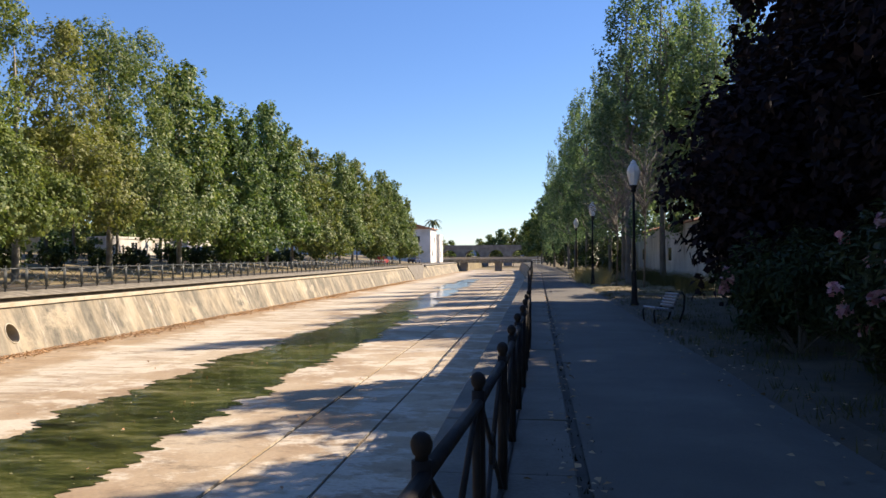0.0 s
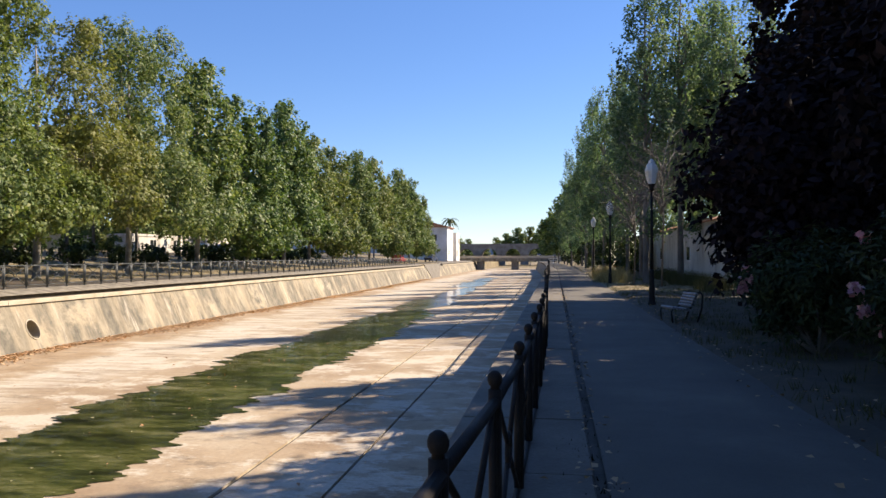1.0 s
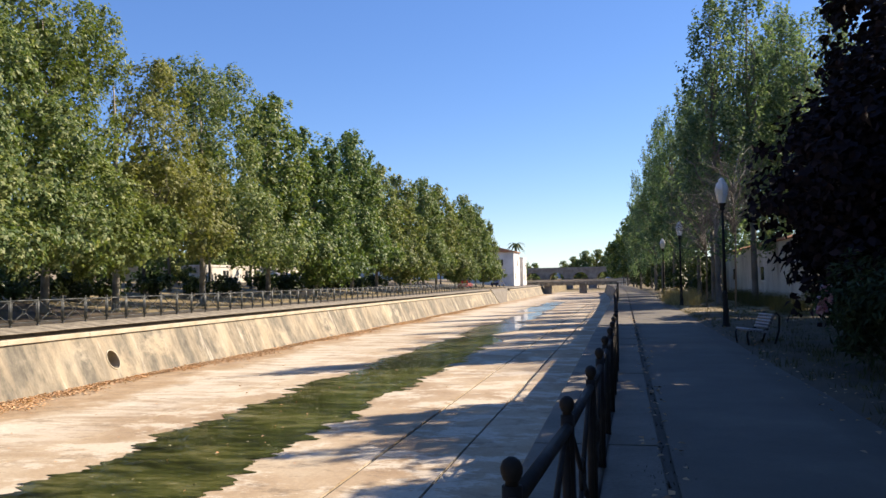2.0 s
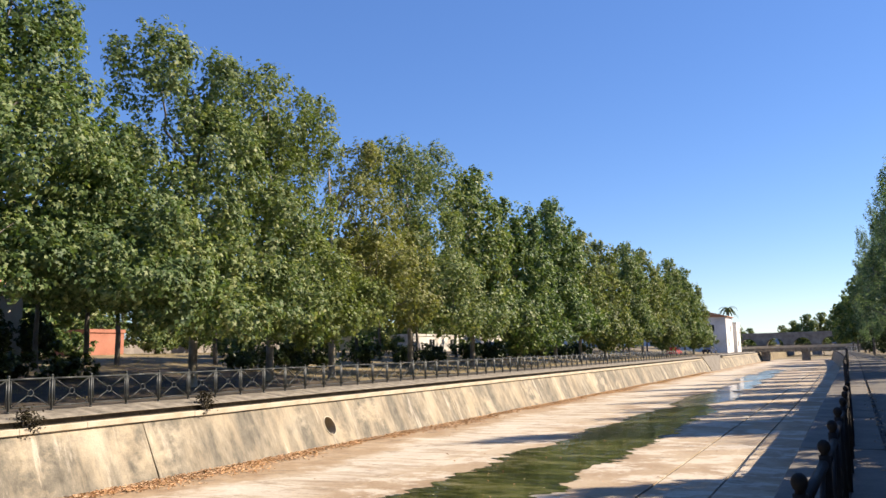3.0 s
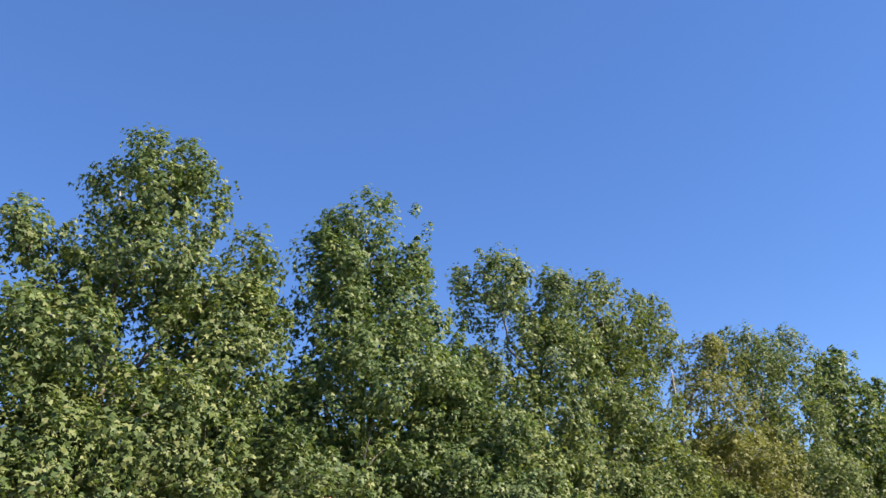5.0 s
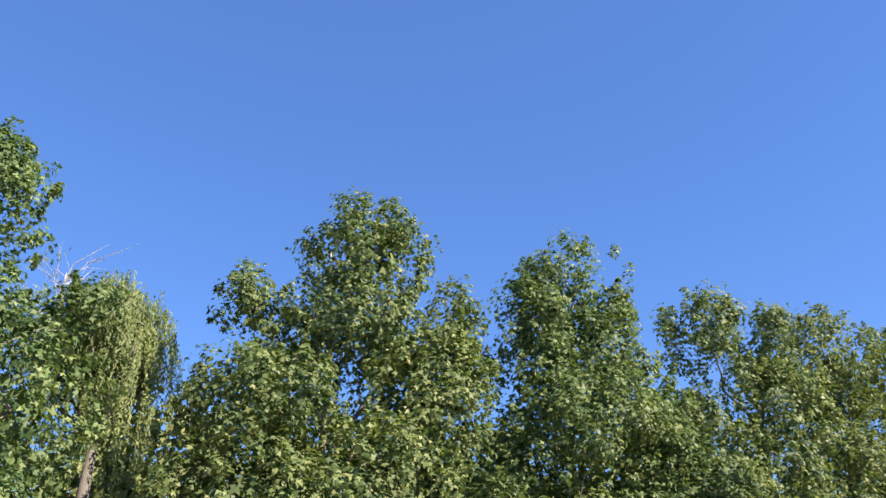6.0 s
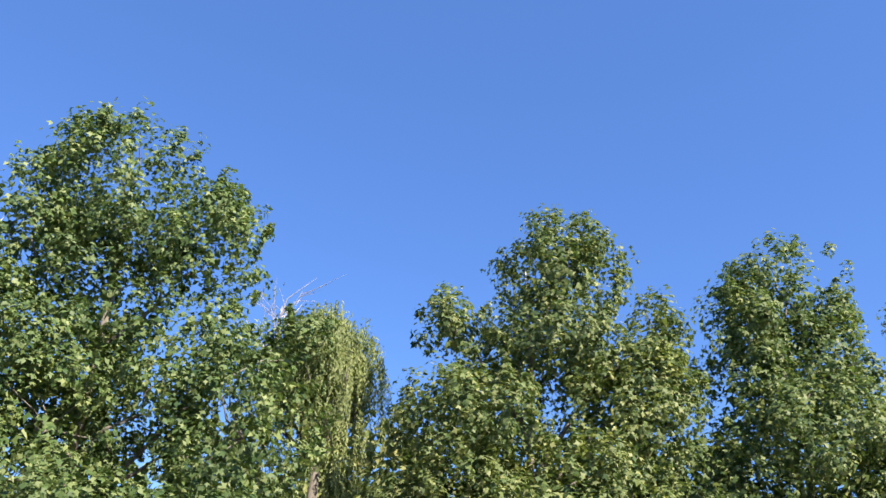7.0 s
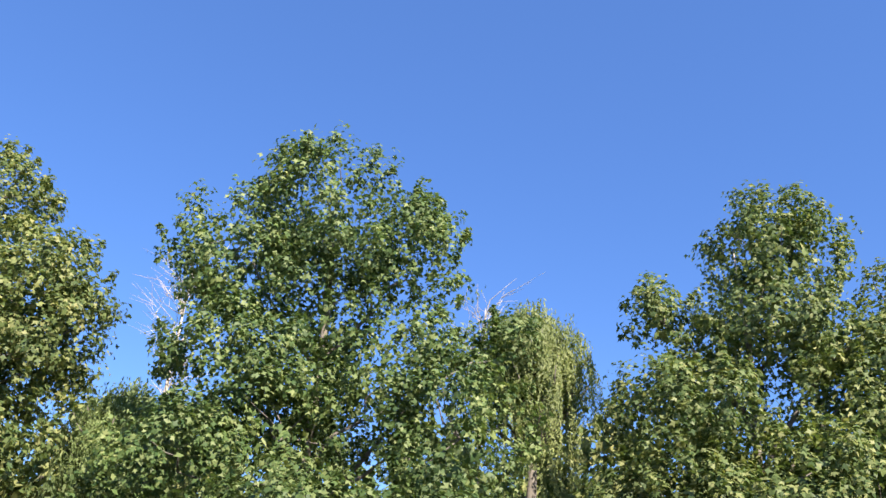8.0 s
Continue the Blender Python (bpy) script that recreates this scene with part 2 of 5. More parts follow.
# ---- mesh builders ----
class Shape:
    """Gathers vertices and faces of one mesh."""

    def __init__(self):
        self.v, self.f = [], []

    def add(self, verts, faces):
        n = len(self.v)
        self.v += [tuple(p) for p in verts]
        self.f += [tuple(i + n for i in f) for f in faces]
        return self

    def box(self, x0, x1, y0, y1, z0, z1):
        v = [(x, y, z) for x in (x0, x1) for y in (y0, y1) for z in (z0, z1)]
        return self.add(v, [(0, 1, 3, 2), (4, 6, 7, 5), (0, 4, 5, 1), (2, 3, 7, 6), (0, 2, 6, 4), (1, 5, 7, 3)])

    def prism(self, profile, y0, y1, axis="y"):
        """A closed outline, drawn in the x-z plane (or y-z for axis x), swept from y0 to y1."""
        n = len(profile)
        at = (lambda a, b, s: (a, s, b)) if axis == "y" else (lambda a, b, s: (s, a, b))
        v = [at(a, b, s) for s in (y0, y1) for a, b in profile]
        f = [(i, (i + 1) % n, n + (i + 1) % n, n + i) for i in range(n)]
        return self.add(v, f + [tuple(range(n))[::-1], tuple(range(n, 2 * n))])

    def tube(self, path, radii, sides=8, capped=True):
        path = [Vector(p) for p in path]
        rings = []
        ref = Vector((0.31, 0.87, 0.13))
        for i, p in enumerate(path):
            d = (path[min(i + 1, len(path) - 1)] - path[max(i - 1, 0)]).normalized()
            u = d.cross(ref).normalized()
            w = d.cross(u)
            r = radii[i] if isinstance(radii, (list, tuple)) else radii
            rings.append([p + (u * math.cos(a) + w * math.sin(a)) * r for a in (2 * math.pi * k / sides for k in range(sides))])
        v = [q for ring in rings for q in ring]
        f = [(i * sides + k, i * sides + (k + 1) % sides, (i + 1) * sides + (k + 1) % sides, (i + 1) * sides + k)
             for i in range(len(path) - 1) for k in range(sides)]
        if capped:
            f += [tuple(range(sides))[::-1], tuple(range(len(v) - sides, len(v)))]
        return self.add(v, f)

    def lathe(self, profile, sides=16, at=(0, 0, 0)):
        """(radius, height) pairs turned round the upright axis."""
        v = [(at[0] + r * math.cos(a), at[1] + r * math.sin(a), at[2] + z) for r, z in profile for a in (2 * math.pi * k / sides for k in range(sides))]
        n = len(profile)
        f = [(i * sides + k, i * sides + (k + 1) % sides, (i + 1) * sides + (k + 1) % sides, (i + 1) * sides + k)
             for i in range(n - 1) for k in range(sides)]
        return self.add(v, f + [tuple(range(sides))[::-1], tuple(range((n - 1) * sides, n * sides))])

    def mesh(self, name, material, smooth=False):
        m = bpy.data.meshes.new(name)
        m.from_pydata(self.v, [], self.f)
        m.materials.append(material)
        if smooth:
            m.shade_smooth()
        m.update()
        return m


def part(name, shape, material, parent=None, label="", smooth=False, at=None):
    data = shape if isinstance(shape, bpy.types.Mesh) else shape.mesh(name, material, smooth)
    ob = new(name, data)
    if parent:
        ob.parent = parent
    if at:
        ob.location = at
    return tagged(ob, label)


def thing(name, at, label, category, group="", kind=""):
    ob = new(name)
    ob.location = at
    return tagged(ob, label, category, group, kind)


def setting(name, shape, material, label, category):
    return tagged(part(name, shape, material), label, category, "", "structure")


def leaf_mesh(name, centres, sizes, out, material, rng, width=0.8, up=0.6, hang=0.0, lobed=False):
    """Leaves at the given places, turned mostly outwards and up: folded kites, or three-pointed plane leaves."""
    n = len(centres)
    nor = rng.normal(size=(n, 3)) * 0.62 + out * 1.5
    nor[:, 2] += up
    nor /= np.linalg.norm(nor, axis=1)[:, None] + 1e-9
    u = rng.normal(size=(n, 3)) + out * (0.6 if lobed else 0.0)
    u[:, 2] -= hang
    u -= nor * (u * nor).sum(1)[:, None]
    u /= np.linalg.norm(u, axis=1)[:, None] + 1e-9
    w = np.cross(nor, u)
    s = sizes[:, None]
    if lobed:
        # along the leaf, across it, and off its plane
        outline = ((-0.42, 0.0, 0.05), (0.0, 0.56, -0.12), (0.1, 0.2, 0.04), (0.6, 0.0, -0.12), (0.1, -0.2, 0.04), (0.0, -0.56, -0.12))
    else:
        outline = ((-0.5, 0.0, 0.0), (-0.08, 0.5 * width, 0.13), (0.55, 0.0, 0.0), (-0.08, -0.5 * width, 0.13))
    k = len(outline)
    v = np.stack([centres + (u * a + w * b + nor * c) * s for a, b, c in outline], 1)
    i = np.arange(n)[:, None] * k
    tri = np.concatenate([i + [0, j, j + 1] for j in range(1, k - 1)], axis=1).reshape(-1, 3)
    m = bpy.data.meshes.new(name)
    m.vertices.add(n * k)
    m.vertices.foreach_set("co", v.reshape(-1))
    m.loops.add(len(tri) * 3)
    m.loops.foreach_set("vertex_index", tri.reshape(-1).astype(np.int32))
    m.polygons.add(len(tri))
    m.polygons.foreach_set("loop_start", np.arange(0, len(tri) * 3, 3, dtype=np.int32))
    m.materials.append(material)
    m.update(calc_edges=True)
    return m


def clumps_in(lobes, rng, density=1.1, spread=(0.45, 0.85)):
    """Places and sizes of leafy shoots filling a few egg-shaped lobes, gathered on rounded boughs with gaps between."""
    c, r, o = [], [], []
    for x, y, z, rx, ry, rz in lobes:
        n = max(6, int(density * 4 * math.pi * ((rx * ry + ry * rz + rx * rz) / 3)))
        mean = (rx + ry + rz) / 3
        radii = np.array([rx, ry, rz])
        if mean > 1.3:
            boughs = max(10, int(7.0 * mean))
            b = rng.normal(size=(boughs, 3)) + np.array([0, 0, 0.15])
            b /= np.linalg.norm(b, axis=1)[:, None]
            size = rng.uniform(0.32, 0.46, boughs)
            which = rng.integers(0, boughs, n)
            e = b[which] * 0.75 + rng.normal(size=(n, 3)) * 0.75
            e /= np.linalg.norm(e, axis=1)[:, None]
            at = b[which] * (0.97 - size[which])[:, None] + e * (size[which] * rng.uniform(0.55, 0.98, n))[:, None]
            d = at / (np.linalg.norm(at, axis=1)[:, None] + 1e-6) * 0.45 + e * 0.75
        else:
            d = rng.normal(size=(n, 3))
            d /= np.linalg.norm(d, axis=1)[:, None]
            at = d * (0.34 + 0.57 * rng.random(n) ** 0.5)[:, None]
        c.append(np.array([x, y, z]) + at * radii)
        r.append(rng.uniform(*spread, size=n))
        o.append(d)
        m = n // 5
        tip = d[:m] + np.array([0, 0, 0.3])
        tip /= np.linalg.norm(tip, axis=1)[:, None]
        c.append(np.array([x, y, z]) + tip * rng.uniform(0.82, 1.0, m)[:, None] * np.array([rx, ry, rz]))
        r.append(rng.uniform(0.5, 0.95, m) * spread[0])
        o.append(tip + np.array([0, 0, 0.4]))
    return np.concatenate(c), np.concatenate(r), np.concatenate(o)


def crown_mesh(name, lobes, material, rng, per=45, size=(0.17, 0.29), density=1.1, width=0.85, spread=(0.45, 0.85), floor=None, lobed=False, core=0.0, reach=1.0, rise=0.6):
    """Leaves along short rising shoots, and a sparse core of larger inner leaves."""
    c, r, o = clumps_in(lobes, rng, density, spread)
    if floor is not None:
        keep = c[:, 2] > floor
        c, r, o = c[keep], r[keep], o[keep]
    n = len(c)
    axis = o * 0.7 + np.array([0, 0, rise]) + rng.normal(size=(n, 3)) * 0.3
    axis /= np.linalg.norm(axis, axis=1)[:, None]
    along = rng.uniform(-1.0, 1.0, (n, per, 1)) * reach
    side = rng.normal(size=(n, per, 3))
    side *= np.minimum(1.0, 1.5 / np.linalg.norm(side, axis=2))[:, :, None] * (0.44 - 0.2 * along / reach)
    q = (axis[:, None] * along * 0.8 + side) * r[:, None, None]
    p = (c[:, None] + q).reshape(-1, 3)
    out = (o[:, None] * 0.5 + 1.4 * side + 0.15 * axis[:, None]).reshape(-1, 3) * 0.8
    sizes = rng.uniform(*size, size=len(p))
    for x, y, z, rx, ry, rz in lobes if core else ():
        m = int(core * rx * ry * rz)
        d = rng.normal(size=(m, 3))
        d /= np.linalg.norm(d, axis=1)[:, None]
        inner = np.array([x, y, z]) + d * (0.46 * rng.random(m) ** 0.4)[:, None] * np.array([rx, ry, rz])
        if floor is not None:
            low = inner[:, 2] > floor
            inner, d = inner[low], d[low]
        p, out = np.concatenate([p, inner]), np.concatenate([out, d])
        sizes = np.concatenate([sizes, rng.uniform(1.2, 1.7, len(inner)) * size[1]])
    return leaf_mesh(name, p, sizes, out, material, rng, width, lobed=lobed), c


def bent(a, b, rng, amount=0.08, steps=5):
    a, b = Vector(a), Vector(b)
    length = (b - a).length
    pts = []
    for i in range(steps + 1):
        k = i / steps
        p = a.lerp(b, k)
        p.z += math.sin(k * math.pi) * length * 0.06
        if 0 < i < steps:
            p += Vector(rng.normal(size=3)) * length * amount * 0.5
        pts.append(p)
    return pts


def build_tree(name, at, lobes, leaves, bark, label, seed, height, girth=0.2, per=45, size=(0.13, 0.24), density=1.32,
               group="", fork=0.35, twigs=26, floor=None, wash=0.0, lean=0.0, width=0.85, spread=(0.45, 0.85), lobed=False, core=0.0, reach=1.0, rise=0.6):
    """A tree at its foot: tapered trunk, limbs into each lobe, boughs to the clumps, and a crown of single leaves."""
    rng = np.random.default_rng(seed)
    tree = thing(name, at, label, "tree", group)
    mesh, clumps = crown_mesh("crown", lobes, leaves, rng, per, size, density, width, spread, floor, lobed, core, reach, rise)
    top = height * fork
    spine = [(0, 0, -0.15), (0.02, 0.0, 0.25), (0.03 + lean * 0.3, 0.03, top * 0.5), (lean * 0.8, -0.05, top)]
    trunk = Shape().tube(spine, [girth * 1.5, girth * 1.12, girth, girth * 0.85], 12)
    trunk.tube([spine[-1], (lean, 0.1, height * 0.62), (lean, -0.1, height * 0.86)], [girth * 0.85, girth * 0.5, girth * 0.14], 10)
    part("trunk", trunk, bark, tree, smooth=True)
    if wash:
        part("limewash", Shape().tube([spine[0], spine[1], (0.03, 0.02, wash)], [girth * 1.53, girth * 1.15, girth * 1.06], 12), LIMEWASH, tree, "flaking white limewash round the foot", True)
    limbs = Shape()
    for x, y, z, rx, ry, rz in lobes:
        z0 = max(top * 0.75, min(height * 0.6, z - 0.9 * math.hypot(x, y) - 1.0))
        limbs.tube(bent((lean, 0, z0), (x, y, z), rng), [girth * 0.5, girth * 0.42, girth * 0.34, girth * 0.26, girth * 0.18, girth * 0.1], 7)
    for i in rng.choice(len(clumps), min(twigs, len(clumps)), replace=False):
        c = clumps[i]
        k = min(lobes, key=lambda l: (l[0] - c[0]) ** 2 + (l[1] - c[1]) ** 2 + (l[2] - c[2]) ** 2)
        limbs.tube(bent(k[:3], c, rng, 0.1, 3), [girth * 0.2, girth * 0.14, girth * 0.09, girth * 0.04], 5)
    part("branching", limbs, GREYBARK, tree, smooth=True)
    part("crown", mesh, leaves, tree)
    return tree


def placed(x, y, z=0.0, turn=0.0, size=1.0, tall=1.0):
    return pose(x, y, z, 0, 0, turn) @ Matrix.Diagonal((size, size, size * tall, 1))


# ---- ground, canal and banks ----
BED_Z = -2.1
FAR = 3200


def bend(y):
    """How far the near bank swings towards the canal in the distance."""
    return -0.00016 * max(0.0, y - 70) ** 2


def bank_height(x):
    """Level of the park on the far bank, which rises away from the canal."""
    return float(np.interp(-x, [21.8, 24, 27.5, 33, 40, 50, 75], [0.25, 0.27, 0.4, 0.9, 1.6, 2.3, 2.6]))


def ground():
    xs = [-FAR, -200, -75, -60, -50, -45, -40, -36, -33, -30, -27.5, -25, -24, -21.9, -21.4, -20.6, -1.5, -0.9, -0.7, 2.4, 2.8, 3.6, 6, 9, 14, 30, 80, FAR]
    ys = [-600, -80, -40] + list(range(-30, 120, 5)) + list(range(120, 340, 20)) + [360, 500, 1000, FAR]
    verts = []
    for y in ys:
        for x in xs:
            if x <= -21.9:
                z = bank_height(x) - 0.03 + 0.12 * noise.noise((x * 0.13, y * 0.11, 0)) * (x < -26)
            elif x < -0.8:
                z = BED_Z - 0.4
            else:
                z = -0.06 if x < 2.5 else 0.03 + 0.1 * (0.5 + noise.noise((x * 0.4, y * 0.3, 5)))
            verts.append((x, y, z))
    n = len(xs)
    faces = [(j * n + i, j * n + i + 1, (j + 1) * n + i + 1, (j + 1) * n + i) for j in range(len(ys) - 1) for i in range(n - 1)]
    setting("ground", Shape().add(verts, faces), EARTH, "dry bare park earth with thin straw-coloured grass", "ground")


ground()


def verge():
    """A dark brown sheet lying on the ground; its colour stands in for the plum trees' shade."""
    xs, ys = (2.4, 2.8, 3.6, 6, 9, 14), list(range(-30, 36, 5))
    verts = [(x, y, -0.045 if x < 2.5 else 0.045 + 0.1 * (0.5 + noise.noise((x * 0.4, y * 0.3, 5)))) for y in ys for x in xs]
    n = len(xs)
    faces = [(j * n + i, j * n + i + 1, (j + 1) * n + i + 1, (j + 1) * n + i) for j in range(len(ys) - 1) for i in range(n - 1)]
    setting("verge", Shape().add(verts, faces), SHADEGROUND, "brown ground under the plum trees, coloured dark for their shade", "verge")


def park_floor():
    """Bare brown soil and leaf litter lying on the park's ground; the plane trees' shade is in the colour."""
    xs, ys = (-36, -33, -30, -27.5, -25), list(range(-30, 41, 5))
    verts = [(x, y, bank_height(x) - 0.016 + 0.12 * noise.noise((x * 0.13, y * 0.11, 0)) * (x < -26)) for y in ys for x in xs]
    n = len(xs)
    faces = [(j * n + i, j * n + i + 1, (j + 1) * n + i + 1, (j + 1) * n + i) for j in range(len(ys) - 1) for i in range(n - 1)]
    setting("park_floor", Shape().add(verts, faces), SHADESOIL, "brown soil and leaf litter, coloured darker for the plane trees' shade", "soil")


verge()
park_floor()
bed = tagged(new("canal_bed"), "broad concrete canal bed with pale silt and long joints", "canal bed", "", "structure")


def bed_slab(x0, x1, name="bed_slab"):
    xs = np.linspace(x0, x1, max(2, int((x1 - x0) / 1.2) + 1))
    ys = np.concatenate([np.arange(-25, 60, 2.5), np.arange(60, 235, 10), [235]])
    v, f, n = [], [], len(xs)
    for y in ys:
        for x in xs:
            inner = min(x - x0, x1 - x) > 0.05
            v.append((x, y, BED_Z + (0.008 * noise.noise((x * 0.5, y * 0.25, 2)) if inner else 0)))
    for j in range(len(ys) - 1):
        for i in range(n - 1):
            f.append((j * n + i, j * n + i + 1, (j + 1) * n + i + 1, (j + 1) * n + i))
    s = Shape().add(v, f)
    for x in (x0, x1):
        s.add([(x, -25, BED_Z), (x, 235, BED_Z), (x, 235, BED_Z - 0.2), (x, -25, BED_Z - 0.2)], [(0, 1, 2, 3)])
    part(name, s, BED, bed)


for a, b in ((-20.05, -13.2), (-13.17, -5.29), (-5.2, -3.57), (-3.51, -1.4)):
    bed_slab(a, b)
part("joint_fill", Shape().box(-20.2, -1.0, -25, 235, BED_Z - 0.3, BED_Z - 0.045), DIRT, bed, "dark dirt in the joints")


def water_sheet(name, y0, y1, left, right, material, label, seed, lift=0.0):
    """A thin pool with ragged shores."""
    ys = np.arange(y0, y1 + 0.01, 0.08)
    v, f = [], []
    for i, y in enumerate(ys):
        taper = min(1.0, (y - y0) / 6 + 0.02, (y1 - y) / 6 + 0.02)
        mid = (left(y) + right(y)) / 2
        half = (right(y) - left(y)) / 2 * taper
        a = mid - half + 0.8 * noise.noise((y * 0.22, seed, 0)) + 0.45 * noise.noise((y * 0.7, seed, 3)) + 0.45 * noise.noise((y * 1.6, seed, 4)) + 0.3 * noise.noise((y * 3.7, seed, 6)) + 0.2 * noise.noise((y * 8.1, seed, 5))
        b = mid + half + 0.7 * noise.noise((y * 0.25, seed, 7)) + 0.5 * noise.noise((y * 0.7, seed, 9)) + 0.5 * noise.noise((y * 1.5, seed, 14)) + 0.35 * noise.noise((y * 3.4, seed, 16)) + 0.2 * noise.noise((y * 7.7, seed, 15))
        b = max(b, a + 0.05)
        v += [(a + (b - a) * k / 4, y, BED_Z + 0.013 + lift) for k in range(5)]
        if i:
            f += [((i - 1) * 5 + k, (i - 1) * 5 + k + 1, i * 5 + k + 1, i * 5 + k) for k in range(4)]
    setting(name, Shape().add(v, f), material, label, "water")


water_sheet("water_1", 2, 58, lambda y: -11.3, lambda y: -7.6, WATER, "shallow stagnant water thick with green algae", 11.0)
for k, (a, b, left, right) in enumerate(((54, 74, -11.6, -8.0), (71, 97, -11.0, -8.6), (95, 118, -12.4, -8.8), (116, 139, -12.0, -9.4))):
    water_sheet("water_%d" % (k + 2), a, b, lambda y: left, lambda y: right, CLEAR, "shallow clear water lying on the canal bed", 23.0 + 4.7 * k, 0.005 + 0.005 * (k % 2))

# far bank: battered wall in panels, cornice, coping
TOP_X, TOP_Z, FOOT_X = -20.82, -0.29, -20.0
PANEL = 11.3
wall = tagged(new("canal_wall_west"), "sloping weathered concrete canal wall with dark runs", "canal wall", "", "structure")


def slope_x(z):
    return TOP_X + (FOOT_X - TOP_X) * (TOP_Z - z) / (TOP_Z - BED_Z)


def wall_panel(y0, y1):
    g = 0.012
    return Shape().prism([(TOP_X, TOP_Z), (FOOT_X, BED_Z - 0.1), (FOOT_X - 0.5, BED_Z - 0.1), (TOP_X - 0.5, TOP_Z)], y0 + g, y1 - g)


def drain_panel(y0, y1, cy, cz, r):
    """A wall panel with a round outlet through its face."""
    s = Shape()
    g = 0.012
    ys, zs = (y0 + g, cy - 0.75, cy + 0.75, y1 - g), (BED_Z - 0.1, cz - 0.68, cz + 0.68, TOP_Z)
    at = lambda y, z, deep=0.0: (slope_x(z) - deep, y, z)
    for i in range(3):
        for j in range(3):
            if (i, j) != (1, 1):
                a, b, c, d = ys[i], ys[i + 1], zs[j], zs[j + 1]
                s.add([at(a, c), at(b, c), at(b, d), at(a, d)], [(0, 1, 2, 3)])
    n = 32
    ring, edge, deep = [], [], []
    for k in range(n):
        a = 2 * math.pi * k / n
        c, d = math.cos(a), math.sin(a)
        m = 1 / max(abs(c) / 0.75, abs(d) / 0.68)
        ring.append(at(cy + r * c, cz + r * d))
        edge.append(at(cy + m * c, cz + m * d))
        deep.append((slope_x(cz) - 1.6, cy + r * c, cz + r * d))
    f = [(k, (k + 1) % n, n + (k + 1) % n, n + k) for k in range(n)]
    s.add(edge + ring, f)
    s.add(ring + deep, f + [tuple(range(n, 2 * n))])
    for corner in ((ys[1], zs[1]), (ys[2], zs[1]), (ys[1], zs[2]), (ys[2], zs[2])):
        near = sorted(range(n), key=lambda k: (edge[k][1] - corner[0]) ** 2 + (edge[k][2] - corner[1]) ** 2)[:2]
        s.add([at(*corner), edge[near[0]], edge[near[1]]], [(0, 1, 2)])
    return s


y = 54.2 - 7 * PANEL
while y < 130:
    end = min(y + PANEL, 133.0)
    if y < 30.4 < end:
        panel = part("wall_panel", drain_panel(y, end, 30.4, -1.28, 0.37), BANK, wall)
        part("pipe_rim", Shape().tube([(slope_x(-1.28 + 0.38 * math.sin(a)) + 0.01, 30.4 + 0.38 * math.cos(a), -1.28 + 0.38 * math.sin(a)) for a in (2 * math.pi * k / 32 for k in range(33))], 0.025, 6), CORNICE, panel, "worn rim of the round outlet", True)
    else:
        part("wall_panel", wall_panel(y, end), BANK, wall)
    y = end
for a, b in ((153.0, 176.0), (176.0, 199.0), (199.0, 222.0)):
    part("wall_panel", wall_panel(a, b), BANK, wall)
part("wall_panel", wall_panel(133.0, 153.0), BANK, wall)
# a blocked side inlet: grey trapezoid, narrower at the foot
infill = [(slope_x(z) + off, q, z) for off in (0.06, -0.1) for q, z in ((133.2, 0.2), (152.8, 0.2), (144.0, BED_Z), (135.5, BED_Z))]
part("inlet_infill", Shape().add(infill, [(0, 1, 2, 3), (7, 6, 5, 4), (0, 4, 5, 1), (1, 5, 6, 2), (2, 6, 7, 3), (3, 7, 4, 0)]), KERB, wall, "grey concrete infill of a side inlet")

cornice = tagged(new("cornice"), "pale concrete cornice blocks along the canal wall's top", "cornice", "", "structure")
coping = tagged(new("coping"), "dusty sloping coping slabs under the railing", "coping", "", "structure")
CORN = [(-21.3, -0.285), (-20.74, -0.285), (-20.725, -0.27), (-20.725, -0.125), (-20.745, -0.105), (-21.3, -0.105)]
# the set-back band is much darker than the cornice and coping
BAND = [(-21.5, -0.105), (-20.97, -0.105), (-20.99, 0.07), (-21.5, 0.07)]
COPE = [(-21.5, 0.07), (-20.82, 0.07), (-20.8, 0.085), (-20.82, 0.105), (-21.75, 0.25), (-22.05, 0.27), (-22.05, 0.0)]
blocks = [Shape().prism(p, 0.006, 2.264).mesh(n, m) for n, p, m in (("cornice_block", CORN, CORNICE), ("stained_band", BAND, DARKBAND), ("coping_slab", COPE, COPING))]
for k in range(-9, 90):
    y = 15.79 + 2.27 * k
    if 131 < y < 153:
        continue
    part("cornice_block", blocks[0], None, cornice, at=(0.006 * math.sin(k * 2.3), y, 0.004 * math.sin(k * 1.7)))
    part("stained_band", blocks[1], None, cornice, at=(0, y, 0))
    part("coping_slab", blocks[2], None, coping, at=(0.008 * math.sin(k * 3.1), y + 0.6, 0.005 * math.sin(k * 1.3)))
# dirt and litter on the paving, its colour lowered further for canopy shade
setting("pavement_west", Shape().prism([(-22.05, 0.27), (-24.9, 0.285), (-24.9, 0.0), (-22.05, 0.0)], -40, 215), PAVING, "walkway with dirt and leaf litter behind the railing, coloured darker for tree shade", "pavement")

